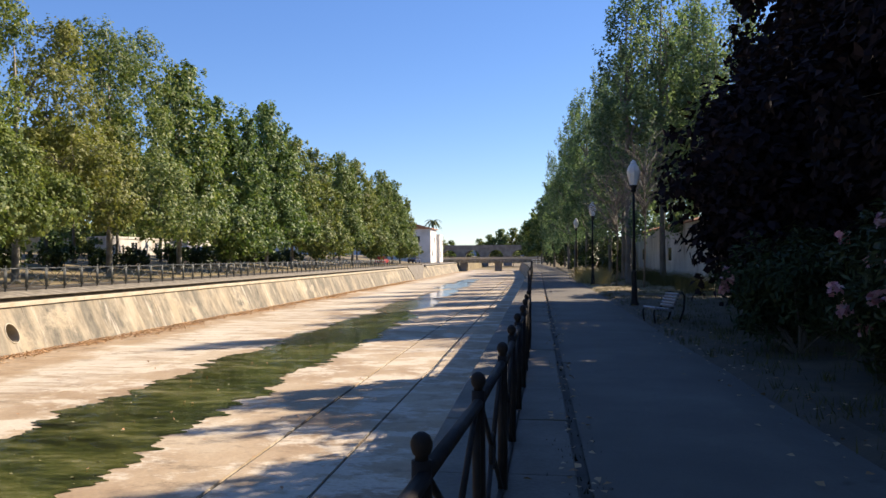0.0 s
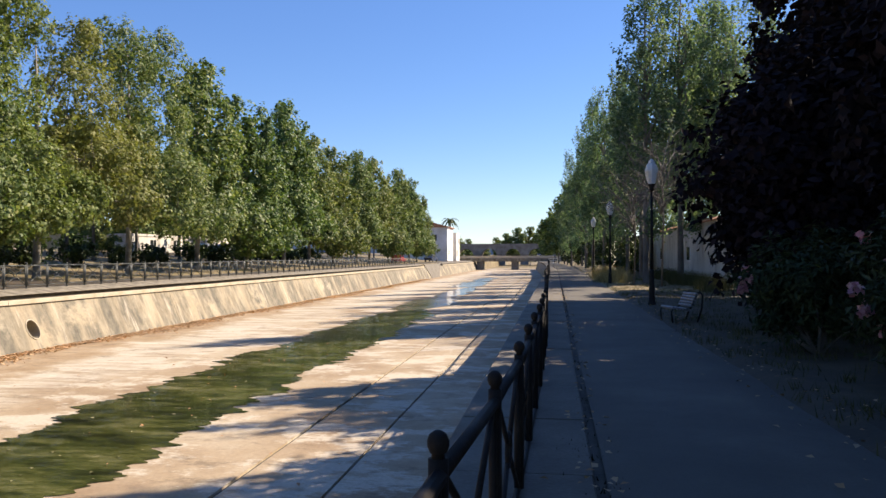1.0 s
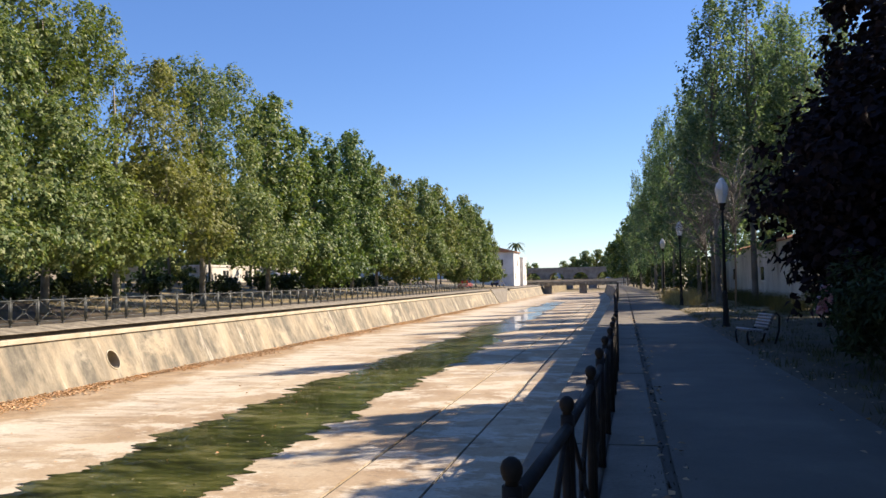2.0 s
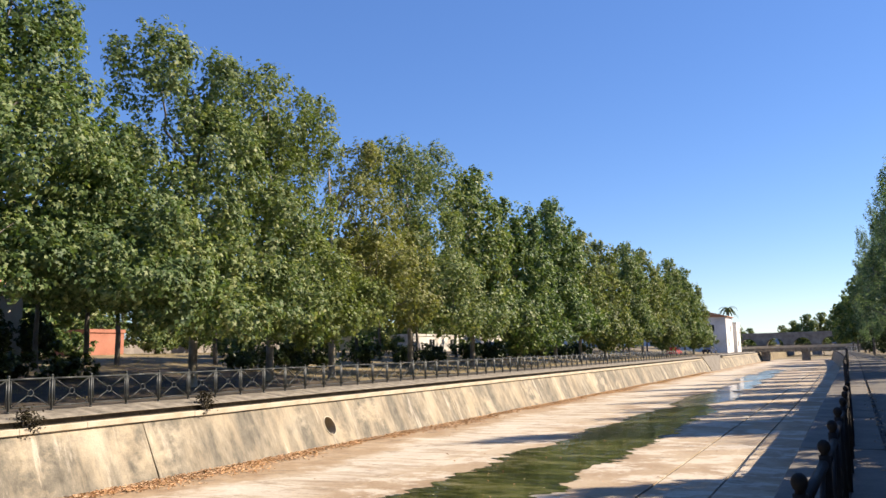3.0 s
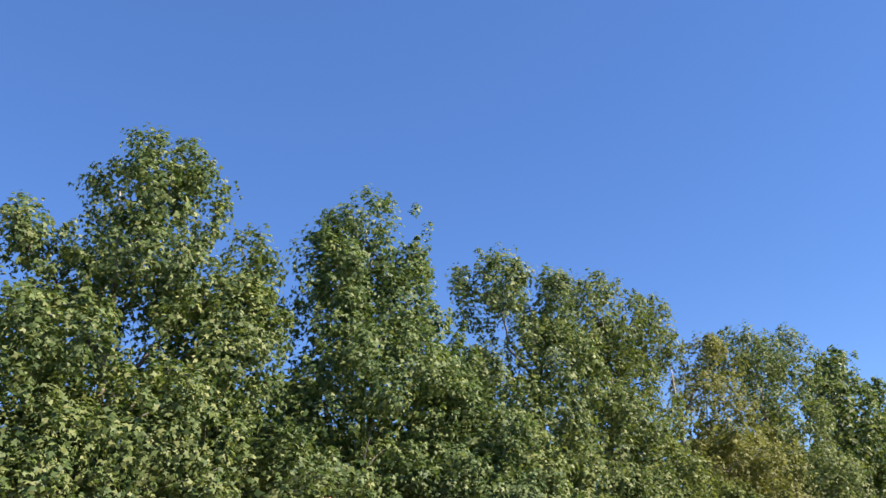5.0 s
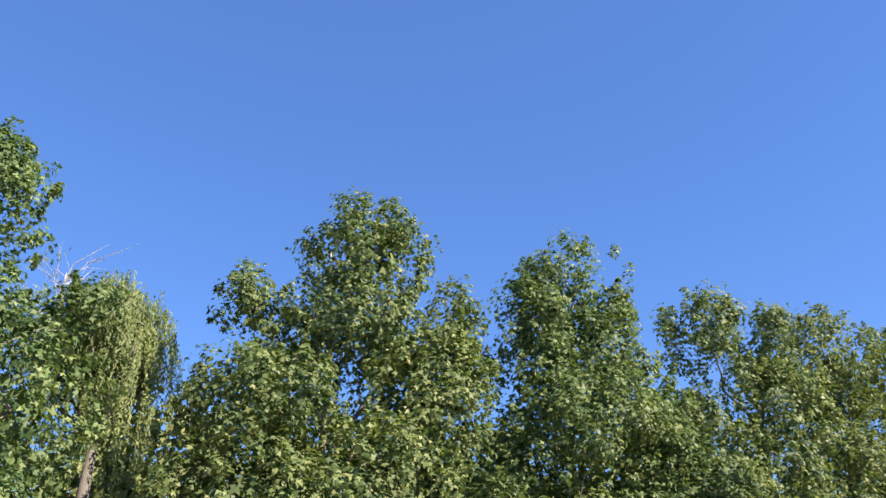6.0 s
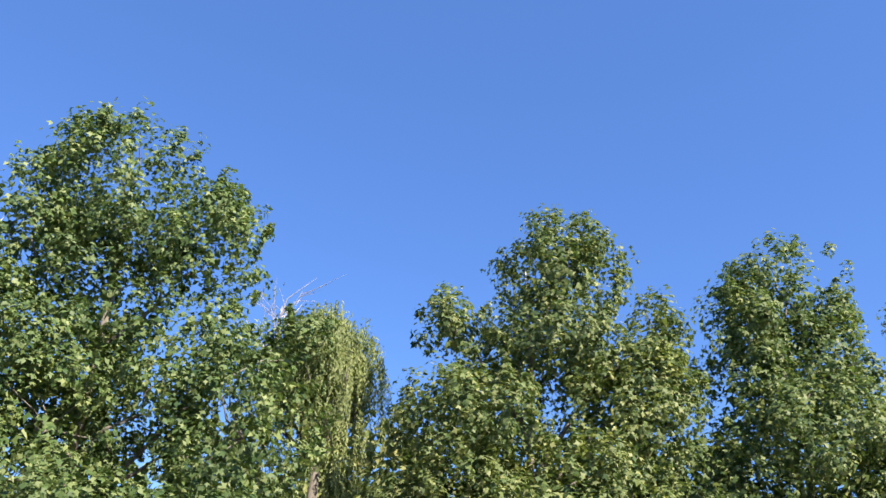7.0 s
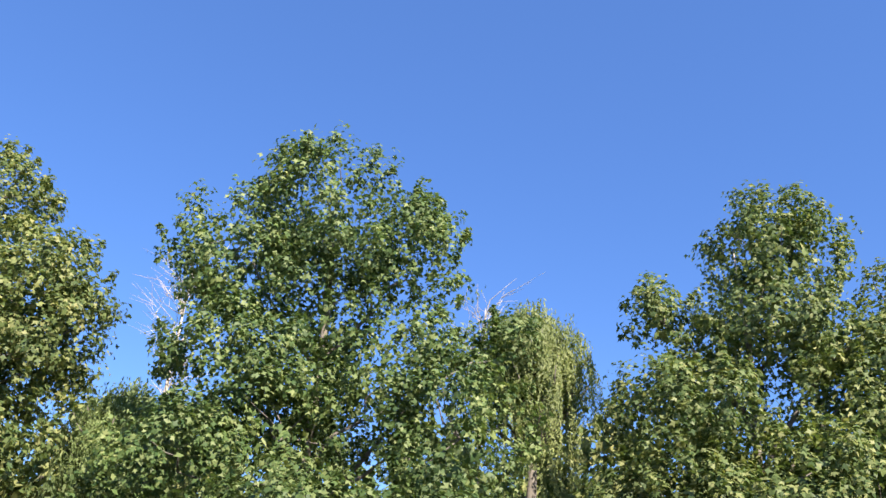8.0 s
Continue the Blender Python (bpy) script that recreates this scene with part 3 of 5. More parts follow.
# near bank: wall, kerb strip, gutter, path
east = Shape()
ys = [-25, 0, 30, 60, 80, 100, 120, 140, 160, 180, 200, 220]
for y0, y1 in zip(ys, ys[1:]):
    n = len(east.v)
    for y in (y0, y1):
        east.v += [(x + bend(y), y, z) for x, z in ((-0.85, -0.02), (-1.45, BED_Z - 0.1), (-0.6, BED_Z - 0.1), (-0.4, -0.02))]
    east.f += [(n + i, n + (i + 1) % 4, n + 4 + (i + 1) % 4, n + 4 + i) for i in range(4)]
setting("canal_wall_east", east, BANK, "shaded concrete canal wall below the path", "canal wall")
kerb = tagged(new("kerb_strip"), "grey concrete kerb slabs under the railing", "kerb", "", "structure")
kerb_mesh = Shape().prism([(-0.9, -0.1), (-0.9, 0.035), (-0.885, 0.05), (0.255, 0.045), (0.27, 0.03), (0.27, -0.1)], 0.006, 1.994).mesh("kerb_slab", KERB)
for k in range(-6, 108):
    part("kerb_slab", kerb_mesh, None, kerb, at=(0.004 * math.sin(k * 2.1) + bend(2.0 * k), 2.0 * k, 0.004 * math.sin(k * 1.9)))
gut = Shape()
for y in range(-12, 216, 4):
    gut.add([(x + bend(q), q, 0.012 + 0.01 * math.sin(q * 3.1)) for q in (y, y + 4) for x in (0.25 + 0.02 * math.sin(q), 0.37 + 0.03 * math.sin(q * 1.7))], [(0, 1, 3, 2)])
setting("gutter", gut, DIRT, "dark dirt-filled gutter along the path", "gutter")


def path():
    v, f = [], []
    ys = np.arange(-12, 216, 1.0)
    for i, y in enumerate(ys):
        edge = 2.58 + 0.12 * noise.noise((y * 0.3, 1, 1)) + 0.05 * noise.noise((y * 1.3, 4, 1))
        for k in range(5):
            x = 0.35 + (edge - 0.35) * k / 4 + bend(y)
            v.append((x, y, 0.05 + 0.012 * noise.noise((x, y * 0.4, 8)) - (0.05 if k == 4 else 0)))
        if i:
            f += [((i - 1) * 5 + k, (i - 1) * 5 + k + 1, i * 5 + k + 1, i * 5 + k) for k in range(4)]
    setting("path", Shape().add(v, f), ASPHALT, "worn grey asphalt footpath beside the canal", "path")


path()

# ---- railings ----
BAY = 1.45


def railing_meshes(metal, post_r, bar, ball):
    """One post, one panel frame and one cross with a ring, for a bay that starts at the origin and runs along +y."""
    top = 1.0
    post = Shape().tube([(0, 0, -0.05), (0, 0, top + 0.02)], post_r, 10)
    post.lathe([(post_r * 1.6, 0.0), (post_r * 1.6, 0.03), (post_r, 0.05)], 10)
    if ball:
        post.lathe([(post_r * 0.7, top + 0.02), (post_r * 0.65, top + 0.035), (post_r * 0.85, top + 0.04), (post_r * 1.1, top + 0.062), (post_r * 1.1, top + 0.08), (post_r * 0.85, top + 0.1), (post_r * 0.35, top + 0.112)], 12)
    else:
        post.lathe([(post_r, top + 0.02), (post_r * 1.25, top + 0.03), (post_r * 1.2, top + 0.06), (post_r * 0.5, top + 0.085)], 10)
    a, b = post_r + 0.045, BAY - post_r - 0.045
    rim = Shape()
    for p, q in (((0, a, 0.13), (0, a, 0.97)), ((0, b, 0.13), (0, b, 0.97)), ((0, a, 0.14), (0, b, 0.14))):
        rim.tube([p, q], bar, 8)
    rim.tube([(0, post_r * 0.5, 0.96), (0, BAY - post_r * 0.5, 0.96)], bar * 1.5, 8)
    for z in (0.3, 0.8):
        rim.tube([(0, post_r * 0.5, z), (0, a, z)], bar * 0.8, 6)
        rim.tube([(0, b, z), (0, BAY - post_r * 0.5, z)], bar * 0.8, 6)
    cy, cz = BAY / 2, 0.55
    out = [post.mesh("post", metal, True), rim.mesh("panel_frame", metal, True)]
    for sy in (-1, 1):
        for sz in (-1, 1):
            out.append(Shape().tube([(0, cy + sy * 0.072, cz + sz * 0.058), (0, cy + sy * (b - a) / 2, cz + sz * 0.40)], bar * 0.75, 6).mesh("diagonal_bar", metal, True))
    out.append(Shape().tube([(0, cy + 0.095 * math.cos(t), cz + 0.095 * math.sin(t)) for t in (2 * math.pi * k / 18 for k in range(19))], bar * 0.75, 6).mesh("ring", metal, True))
    return out


def build_railing(name, line, y0, bays, meshes, label, base, gaps=()):
    """Posts and panels along a bank; line gives x for each y."""
    rail = thing(name, (0, 0, 0), label, "railing")
    y = y0
    for k in range(bays + 1):
        x, x2 = line(y), line(y + BAY)
        turn = math.degrees(-math.atan2(x2 - x, BAY))
        pieces = [("post", meshes[0])]
        if k < bays and k not in gaps:
            pieces += [("panel_frame", meshes[1])] + [("diagonal_bar", m) for m in meshes[2:6]] + [("ring", meshes[6])]
        for n, m in pieces:
            ob = new(n, m)
            ob.parent = rail
            ob.matrix_local = pose(x, y, base(y), 0.25 * math.sin(k * 2.7), 0.25 * math.sin(k * 1.9), turn)
        y += BAY
    return rail


west_rail = railing_meshes(METAL, 0.035, 0.019, False)
build_railing("railing", lambda y: -21.9, 13.38 - 24 * BAY, 104, west_rail, "grey-green steel railing with crossed panels on the far bank", lambda y: 0.255)
east_rail = railing_meshes(DARKMETAL, 0.034, 0.02, True)
EAST_LINE = ((-3, -0.72), (1.26, -0.455), (2.71, -0.38), (4.16, -0.297), (5.61, -0.245), (7.06, -0.225), (10, -0.185), (15, -0.16), (20, -0.2), (33, -0.38), (80, -0.5), (130, -0.55))
build_railing("railing", lambda y: float(np.interp(y, *zip(*EAST_LINE))) + bend(y), 2.71 - 2 * BAY, 86, east_rail, "dark painted steel railing with ball finials beside the path", lambda y: -0.085)

# ---- trees on the far bank ----
ROW_X = -27.5


def plane_tree(y, lobes, seed, label, leaves=PLANE, per=34, x=ROW_X, core=7.0, **more):
    """lobes: (offset from the canal's line, place along it, height, three radii) of the crown's masses."""
    own = [(dx + max(0.0, 9.5 - z) * 0.5, ly - y, z - bank_height(x), rx + 0.3, ry * 1.03, rz) for dx, ly, z, rx, ry, rz in lobes]
    height = max(z + rz for _, _, z, _, _, rz in own)
    return build_tree("plane_tree", (x, y, bank_height(x)), own, leaves, BARK, label, seed, height, 0.19, per, (0.125, 0.25), group="plane trees along the far bank", lobed=True, core=core, **more)


plane_tree(-19.8, [(0.5, -14.8, 10.2, 2.0, 1.9, 2.9), (1.2, -17, 3.9, 2.2, 2.4, 1.5), (1.2, -21.5, 4.2, 2.2, 2.4, 1.5), (0, -19.8, 15.6, 3.0, 3.3, 3.2), (0.5, -16.0, 11.5, 3.0, 2.9, 3.6), (0, -20, 9, 3.6, 4.5, 4.0), (0.8, -16.2, 6.8, 2.6, 2.8, 2.6), (0, -24, 11, 3, 3, 4)], 3, "tall full-leaved plane tree behind the railing")
plane_tree(-5.6, [(1.2, -9.6, 4.2, 2.2, 2.4, 1.5), (1.2, -5.4, 4.6, 2.2, 2.4, 1.5), (1.2, -1.6, 4.0, 2.2, 2.4, 1.5), (0, -5.8, 16.0, 3.1, 3.3, 3.3), (0.3, -9.2, 14.2, 2.4, 2.5, 3.0), (0.3, -6.2, 7.4, 2.4, 2.6, 2.6), (0.2, -2.6, 14.0, 2.3, 2.2, 2.7), (0.6, -8.2, 9.5, 2.8, 3.0, 2.9), (0.4, -3.2, 9.6, 2.8, 3.6, 3.4), (-1.0, 0.6, 11.0, 1.8, 1.9, 1.9), (0.8, -0.6, 7.5, 2.5, 2.6, 2.8), (0.5, -9, 6.0, 2.8, 2.8, 2.2), (0.2, -5.6, 12.2, 2.2, 2.6, 2.0)], 5, "broad open-crowned plane tree with gaps of sky", density=1.2, core=3.0)
plane_tree(9.0, [(0.0, 7.9, 10.3, 1.5, 1.4, 1.7), (0.3, 13.4, 11.0, 1.8, 1.8, 2.0), (1.6, 13.0, 4.3, 2.0, 2.2, 2.0), (1.2, 6.2, 3.6, 2.2, 2.4, 1.5), (1.2, 9.6, 3.4, 2.2, 2.2, 1.5), (0, 10.4, 15.0, 2.5, 2.7, 2.7), (-0.3, 6.3, 12.4, 1.5, 1.4, 1.4), (0.2, 10.2, 12.2, 2.6, 3.1, 2.4), (0.5, 6.6, 8.2, 2.8, 2.8, 2.6), (0.6, 12.2, 9.2, 2.9, 3.2, 3.4), (0.2, 14.2, 12.9, 1.2, 1.2, 1.9), (0.9, 9.0, 5.8, 3.0, 4.6, 2.5), (0.6, 5.6, 5.2, 2.6, 2.6, 2.2)], 7, "dense plane tree with a rounded top and side lobes")
plane_tree(19.3, [(0.2, 22.9, 10.9, 1.9, 1.9, 2.3), (0.0, 17.6, 11.2, 1.7, 1.7, 2.0), (0.4, 17.4, 5.2, 2.4, 2.4, 1.6), (0.2, 21.0, 5.0, 2.4, 2.4, 1.5), (1.2, 24.0, 4.0, 2.2, 2.0, 1.5), (1.6, 22.2, 5.0, 2.0, 2.2, 1.7), (0, 20.0, 15.2, 2.4, 2.8, 2.8), (0, 17.4, 13.4, 1.7, 1.5, 2.2), (0.2, 20.8, 12.0, 2.6, 2.8, 2.5), (0.6, 19.6, 8.6, 3.2, 4.2, 3.4), (-0.6, 16.6, 7.4, 2.2, 2.0, 2.0), (0.9, 22.9, 6.8, 2.6, 2.6, 2.6)], 9, "tall dark green plane tree with a limewashed foot", floor=1.4, wash=1.1)
plane_tree(29.8, [(1.2, 26.8, 3.5, 2.2, 2.4, 1.5), (1.2, 31.8, 3.6, 2.2, 2.4, 1.5), (0, 26.8, 14.6, 1.9, 1.9, 2.3), (0, 30.9, 14.6, 1.6, 1.6, 2.2), (0.3, 29.4, 10.6, 3.1, 3.9, 3.2), (0.8, 26.6, 6.8, 2.6, 3.0, 3.0), (0.9, 24.6, 5.6, 2.3, 2.4, 2.2), (0.8, 24.4, 8.6, 2.2, 2.2, 2.2), (0.8, 32.3, 6.8, 2.6, 3.0, 3.4), (0.9, 29.0, 4.8, 2.4, 2.4, 1.8)], 11, "plane tree with two leafy tops and low boughs", floor=1.4, wash=0.75)
plane_tree(36.4, [(1.2, 35, 3.7, 2.2, 2.4, 1.5), (1.2, 38.4, 4.4, 2.2, 2.4, 1.5), (0, 36.0, 14.6, 2.6, 3.0, 3.0), (0, 39.2, 14.6, 2.1, 2.3, 2.7), (0.4, 36.6, 9.8, 3.0, 3.6, 3.6), (0.9, 35.2, 5.6, 2.5, 2.8, 2.6)], 13, "bright yellow-green plane tree with drooping low boughs", SUNNY, x=-28.2, floor=1.4)
plane_tree(41.3, [(1.2, 43.2, 4.6, 2.2, 2.4, 1.5), (0, 44.8, 12.9, 1.8, 2.8, 2.4), (0.4, 43.4, 9.6, 2.7, 3.6, 3.4), (0.8, 42.4, 6.3, 2.5, 3.6, 2.6), (0.4, 46.6, 7.2, 2.2, 3.0, 3.0)], 15, "thinning plane tree with yellow-brown leaves", YELLOW, density=0.85, floor=3.0, core=2.0)
plane_tree(51.0, [(1.2, 48.8, 4.2, 2.2, 2.4, 1.5), (1.2, 53.8, 4.0, 2.2, 2.4, 1.5), (0, 49.6, 14.4, 2.2, 2.5, 2.7), (0, 54.2, 14.4, 2.4, 2.7, 2.8), (0.4, 51.5, 9.8, 3.2, 4.2, 4.0), (0.8, 51, 6.0, 2.9, 4.0, 2.6)], 17, "full green plane tree behind the railing", per=24, floor=2.6)

GENERIC = []
for s, (lean_y, h) in enumerate(((0.4, 16.6), (-0.6, 15.6), (0.2, 17.2))):
    lobes = [(0, lean_y, h - 2.9, 2.5, 2.9, 2.8), (0.2, -2.4, h - 5.0, 2.0, 2.0, 2.4), (0.2, 2.5, h - 5.4, 2.1, 2.2, 2.5),
             (0.4, 0.3, h - 7.6, 3.3, 4.4, 3.4), (0.7, -1.6, h - 10.4, 2.9, 3.2, 2.6), (0.8, 2.2, h - 10.8, 2.8, 3.0, 2.5), (2.6, -2.4, h - 12.6, 2.2, 2.6, 1.5), (2.8, 2.2, h - 12.9, 2.2, 2.6, 1.5), (0.5, 0.2, h - 13.0, 2.4, 3.2, 1.5)]
    GENERIC.append(build_tree("plane_tree", (ROW_X, 61.5 + 10.4 * s, 0.4), lobes, PLANE, BARK, "full green plane tree in the long bank row", 31 + s, h, 0.19, 24,
                              (0.2, 0.36), 0.8, "plane trees along the far bank", 0.3, 18, 1.2, core=4.0))
DISTANT = build_tree("tree", (16.0, 300.0, 0.0), [(0, 0, 13.4, 2.6, 2.9, 2.8), (0.2, -2.4, 11.0, 2.2, 2.2, 2.4), (0.2, 2.5, 10.6, 2.3, 2.4, 2.5), (0.4, 0.3, 8.4, 3.3, 4.2, 3.4), (0.7, -1.6, 5.6, 2.9, 3.2, 2.6), (0.8, 2.2, 5.2, 2.8, 3.0, 2.5)],
                     PLANE, GREYBARK, "distant rounded green tree beyond the bridges", 35, 16.4, 0.19, 8, (0.46, 0.74), 0.62, "far trees", 0.3, 12, 1.0, core=4.0)
rng = random.Random(4)
for k, y in enumerate(np.arange(92.5, 172, 10.4)):
    copy_thing(GENERIC[k % 3], placed(ROW_X + rng.uniform(-0.4, 0.4), float(y) + rng.uniform(-0.8, 0.8), 0.4, rng.uniform(-28, 28), rng.uniform(0.9, 0.98)))
# second row, deeper in the park
PARK = [build_tree("park_tree", (-36.0, 15.0 + 7 * s, 1.2), [(0, 0.3, 8.2, 2.2, 2.4, 2.2), (0.4, -1.4, 6.4, 2.2, 2.3, 1.9), (0.2, 1.6, 6.0, 2.3, 2.3, 1.9), (0, 0, 4.9, 2.4, 2.6, 1.3)], PLANE, GREYBARK, "smaller shaded tree deeper in the park", 36 + s, 10.2, 0.13, 7, (0.42, 0.64), 0.85, "trees of the park's second row", 0.36, 14, 3.0) for s in range(2)]
for k, (x, y) in enumerate(((-41, 19), (-42, 23.5), (-41.5, 36.0), (-41.5, 12.5), (-42, 6), (-48, 4), (-47, -2.5), (-46, -9), (-47, -15.5), (-46, -22), (-47, -28.5), (-46, -35), (-61, 41), (-62, 49), (-60, 56))):
    copy_thing(PARK[k % 2], placed(x, y, bank_height(x), 80 * k, 1.1))
for k, y in enumerate(np.arange(30, 190, 6.2)):
    tagged(copy_thing(PARK[k % 2], placed(-64 - 4 * (k % 3), float(y), -2.6, 50 * k, 1.45 + 0.1 * (k % 2))), "round green tree at the park's far edge", "tree", "trees at the park's edge")
for k, y in enumerate((30, 36, 43, 50, 57, 64, 71, 78, 85, 93, 101, 109, 118, 127, 137, 148, 163)):
    copy_thing(PARK[k % 2], placed(-35.5 - rng.uniform(0, 4), y + rng.uniform(-1, 1), bank_height(-37), rng.uniform(0, 360), rng.uniform(0.95, 1.15)))


def willow(at, seed, height, spread, label):
    """A weeping willow: a dome of arching boughs with long hanging strands of narrow leaves."""
    rng = np.random.default_rng(seed)
    tree = thing("willow_tree", at, label, "tree")
    wood = Shape().tube([(0, 0, -0.1), (0.1, 0, height * 0.3), (0, 0.1, height * 0.6)], [0.32, 0.24, 0.14], 10)
    pts, outs = [], []
    for k in range(64):
        a, share = k * 2.4 + rng.normal() * 0.3, ((k + 0.5) / 64) ** 0.55
        reach = spread * share * rng.uniform(0.9, 1.1)
        top = height * (1 - 0.2 * share ** 2.4) - rng.uniform(0.0, 0.7)
        end = Vector((math.cos(a) * reach, math.sin(a) * reach, top))
        start = Vector((0, 0, height * 0.55))
        if k % 3 == 0:
            wood.tube(bent(start, end, rng, 0.08, 4), [0.11, 0.09, 0.06, 0.04, 0.015], 6)
        for s in range(13):
            p = end.lerp(Vector((end.x * 0.5, end.y * 0.5, top + 0.25)), rng.random()) + Vector((*rng.normal(size=2) * 0.2, rng.normal() * 0.2))
            length = rng.uniform(0.8, 2.0) if s % 3 else rng.uniform(1.5, 3.0) + 3.5 * share * rng.random()
            n = int(length * 17)
            d = np.linspace(0, 1, n)[:, None]
            drift = np.array([math.cos(a), math.sin(a)]) * rng.uniform(0.0, 0.5) + rng.normal(size=2) * 0.12
            q = np.array(p) + np.concatenate([d ** 0.5 * drift, -d * length], 1) + rng.normal(size=(n, 3)) * 0.05
            pts.append(q)
            outs.append(np.repeat([[math.cos(a), math.sin(a), 0.0]], n, 0))
    part("trunk", wood, GREYBARK, tree, smooth=True)
    pts, outs = np.concatenate(pts), np.concatenate(outs)
    part("crown", leaf_mesh("crown", pts, rng.uniform(0.13, 0.23, len(pts)), outs, WILLOW, rng, 0.34, 0.2, 1.8), WILLOW, tree, "hanging strands of narrow pale leaves")
    return tree


willow((-31.0, 1.9, 0.7), 41, 13.3, 2.7, "weeping willow behind the plane trees")
willow((-31.5, -13.4, 0.8), 43, 9.3, 3.0, "weeping willow partly hidden by plane trees")


def bare_tree(at, seed, height, label, bark=TWIG, girth=0.14):
    rng = np.random.default_rng(seed)
    tree = thing("bare_tree", at, label, "tree")
    part("trunk", Shape().tube([(0, 0, -0.1), (0.1, 0, height * 0.6), (0, 0.1, height)], [girth, girth * 0.64, girth * 0.14], 8), bark, tree, smooth=True)
    s = Shape()
    for k in range(40):
        z = height * rng.uniform(0.55, 0.97)
        a = rng.uniform(0, 2 * math.pi)
        l = rng.uniform(0.7, 2.0)
        tip = (math.cos(a) * l, math.sin(a) * l, z + l * rng.uniform(0.5, 1.3))
        s.tube(bent((0.05, 0.05, z), tip, rng, 0.1, 3), [0.03, 0.02, 0.012, 0.005], 5)
        for _ in range(4):
            e = Vector(tip) + Vector(rng.normal(size=3)) * 0.5
            s.tube([Vector((0.05, 0.05, z)).lerp(Vector(tip), rng.uniform(0.5, 0.95)), e], [0.012, 0.004], 4)
    part("twig_mass", s, bark, tree)
    return tree


bare_tree((-36, -14.0, 1.2), 47, 16.0, "half-dead tree with bare pale twigs")
bare_tree((-36.5, 0.0, 1.2), 48, 15.0, "dead treetop with bare twigs above the willow")


def build_shrub(at, radii, leaves, seed, label, name="shrub", per=60, size=(0.07, 0.14), density=3.0, width=0.6, group="", lobes=5):
    rng = np.random.default_rng(seed)
    rx, ry, rz = radii
    own = [(rng.uniform(-0.45, 0.45) * rx, rng.uniform(-0.55, 0.55) * ry, rz * rng.uniform(0.45, 0.6), rx * 0.6, ry * 0.5, rz * rng.uniform(0.42, 0.52)) for _ in range(lobes)]
    bush = thing(name, at, label, "shrub", group)
    mesh, clumps = crown_mesh("leaves", own, leaves, rng, per, size, density, width, (0.2, 0.4), 0.02)
    for i in rng.choice(len(clumps), 14 if rx < 1.5 else 8, replace=False):
        part("stem", Shape().tube(bent((0.0, 0.0, -0.05), clumps[i], rng, 0.06, 3), [0.022, 0.017, 0.011, 0.005], 5), GREYBARK, bush, smooth=True)
    part("leaves", mesh, leaves, bush)
    return bush, clumps


rng = random.Random(9)
for k, (y, w) in enumerate(((20, 2.4), (24.5, 2.2), (28.2, 1.6), (41, 2.2), (45, 2.6), (49.5, 2.6), (54, 2.2), (61, 2.0), (66, 2.4), (73, 2.4), (78, 2.2), (83, 2.4), (88, 2.4), (93, 2.6), (99, 2.6), (106, 2.6), (113, 2.6))):
    build_shrub((-33.5 + rng.uniform(-0.6, 0.6), y, bank_height(-33)), (1.6, w, rng.uniform(1.0, 1.3) if y < 30 else rng.uniform(1.5, 2.2)), SHRUB, 60 + k, "dark evergreen shrub in the park's shade", per=14, size=(0.2, 0.34), density=1.4, group="park shrubs")
for k, (x, y, r) in enumerate(((-46.5, 37.2, 1.4), (-47.6, 40.2, 1.3), (-44, 51, 1.1), (-45, 55, 1.5), (-43, 58.5, 1.3), (-46, 64, 1.8), (-44, 72, 1.7), (-46, 80, 2.2), (-52, 53, 2.4), (-53, 59, 2.6), (-54, 66, 2.6), (-55, 74, 2.8), (-56, 84, 2.6), (-60, 37, 2.6), (-50, 36, 2.2), (-49, 41.2, 1.3), (-57, 51.5, 2.4), (-49.5, 49.6, 1.5), (-62, 44, 2.8))):
    build_shrub((x, y, bank_height(x)), (r, r * 1.4, r * 1.3), PLANE, 80 + k, "light green garden shrub in the sun", per=13, size=(0.22, 0.38), density=1.2, group="park shrubs")


for k, (y, r) in enumerate(((31.6, 1.5), (34.4, 1.6))):
    build_shrub((-44.2, y, bank_height(-44)), (r * 0.8, r, r * 1.9), SHRUB, 150 + k, "tall dark shrub against the house wall", per=16, size=(0.2, 0.34), density=1.6, group="park shrubs")
# leaf shadows on coping and ledge, built as clumps of dark leaves
for k, (y, r) in enumerate(((23.1, 0.62), (16.0, 0.42))):
    build_shrub((-20.86, y, -0.12), (r * 0.5, r, r * 0.9), WEEDSHADOW, 140 + k, "dark leaf clump standing in for a leaf shadow on the ledge", "weed", 26, (0.06, 0.12), 4.0, 0.6, "weeds on the ledge", 3)


# ---- buildings ----
def opening(parent, axis, at, w, h):
    """A window: frame and pane set in a wall's face, which looks along +x or -y."""
    x, y, z = at
    if axis == "x":
        box = lambda a, b, c, d, e, f: Shape().box(x + a, x + b, y + c, y + d, z + e, z + f)
    else:
        box = lambda a, b, c, d, e, f: Shape().box(x + c, x + d, y - b, y - a, z + e, z + f)
    win = part("window", box(-0.02, 0.03, -w / 2, w / 2, 0, h), DARKGLASS, parent)
    part("sill", box(0, 0.14, -w / 2 - 0.1, w / 2 + 0.1, -0.08, 0), WHITEWALL, win)
    part("frame", box(0.03, 0.06, -0.03, 0.03, 0, h), WHITEWALL, win)
    return win


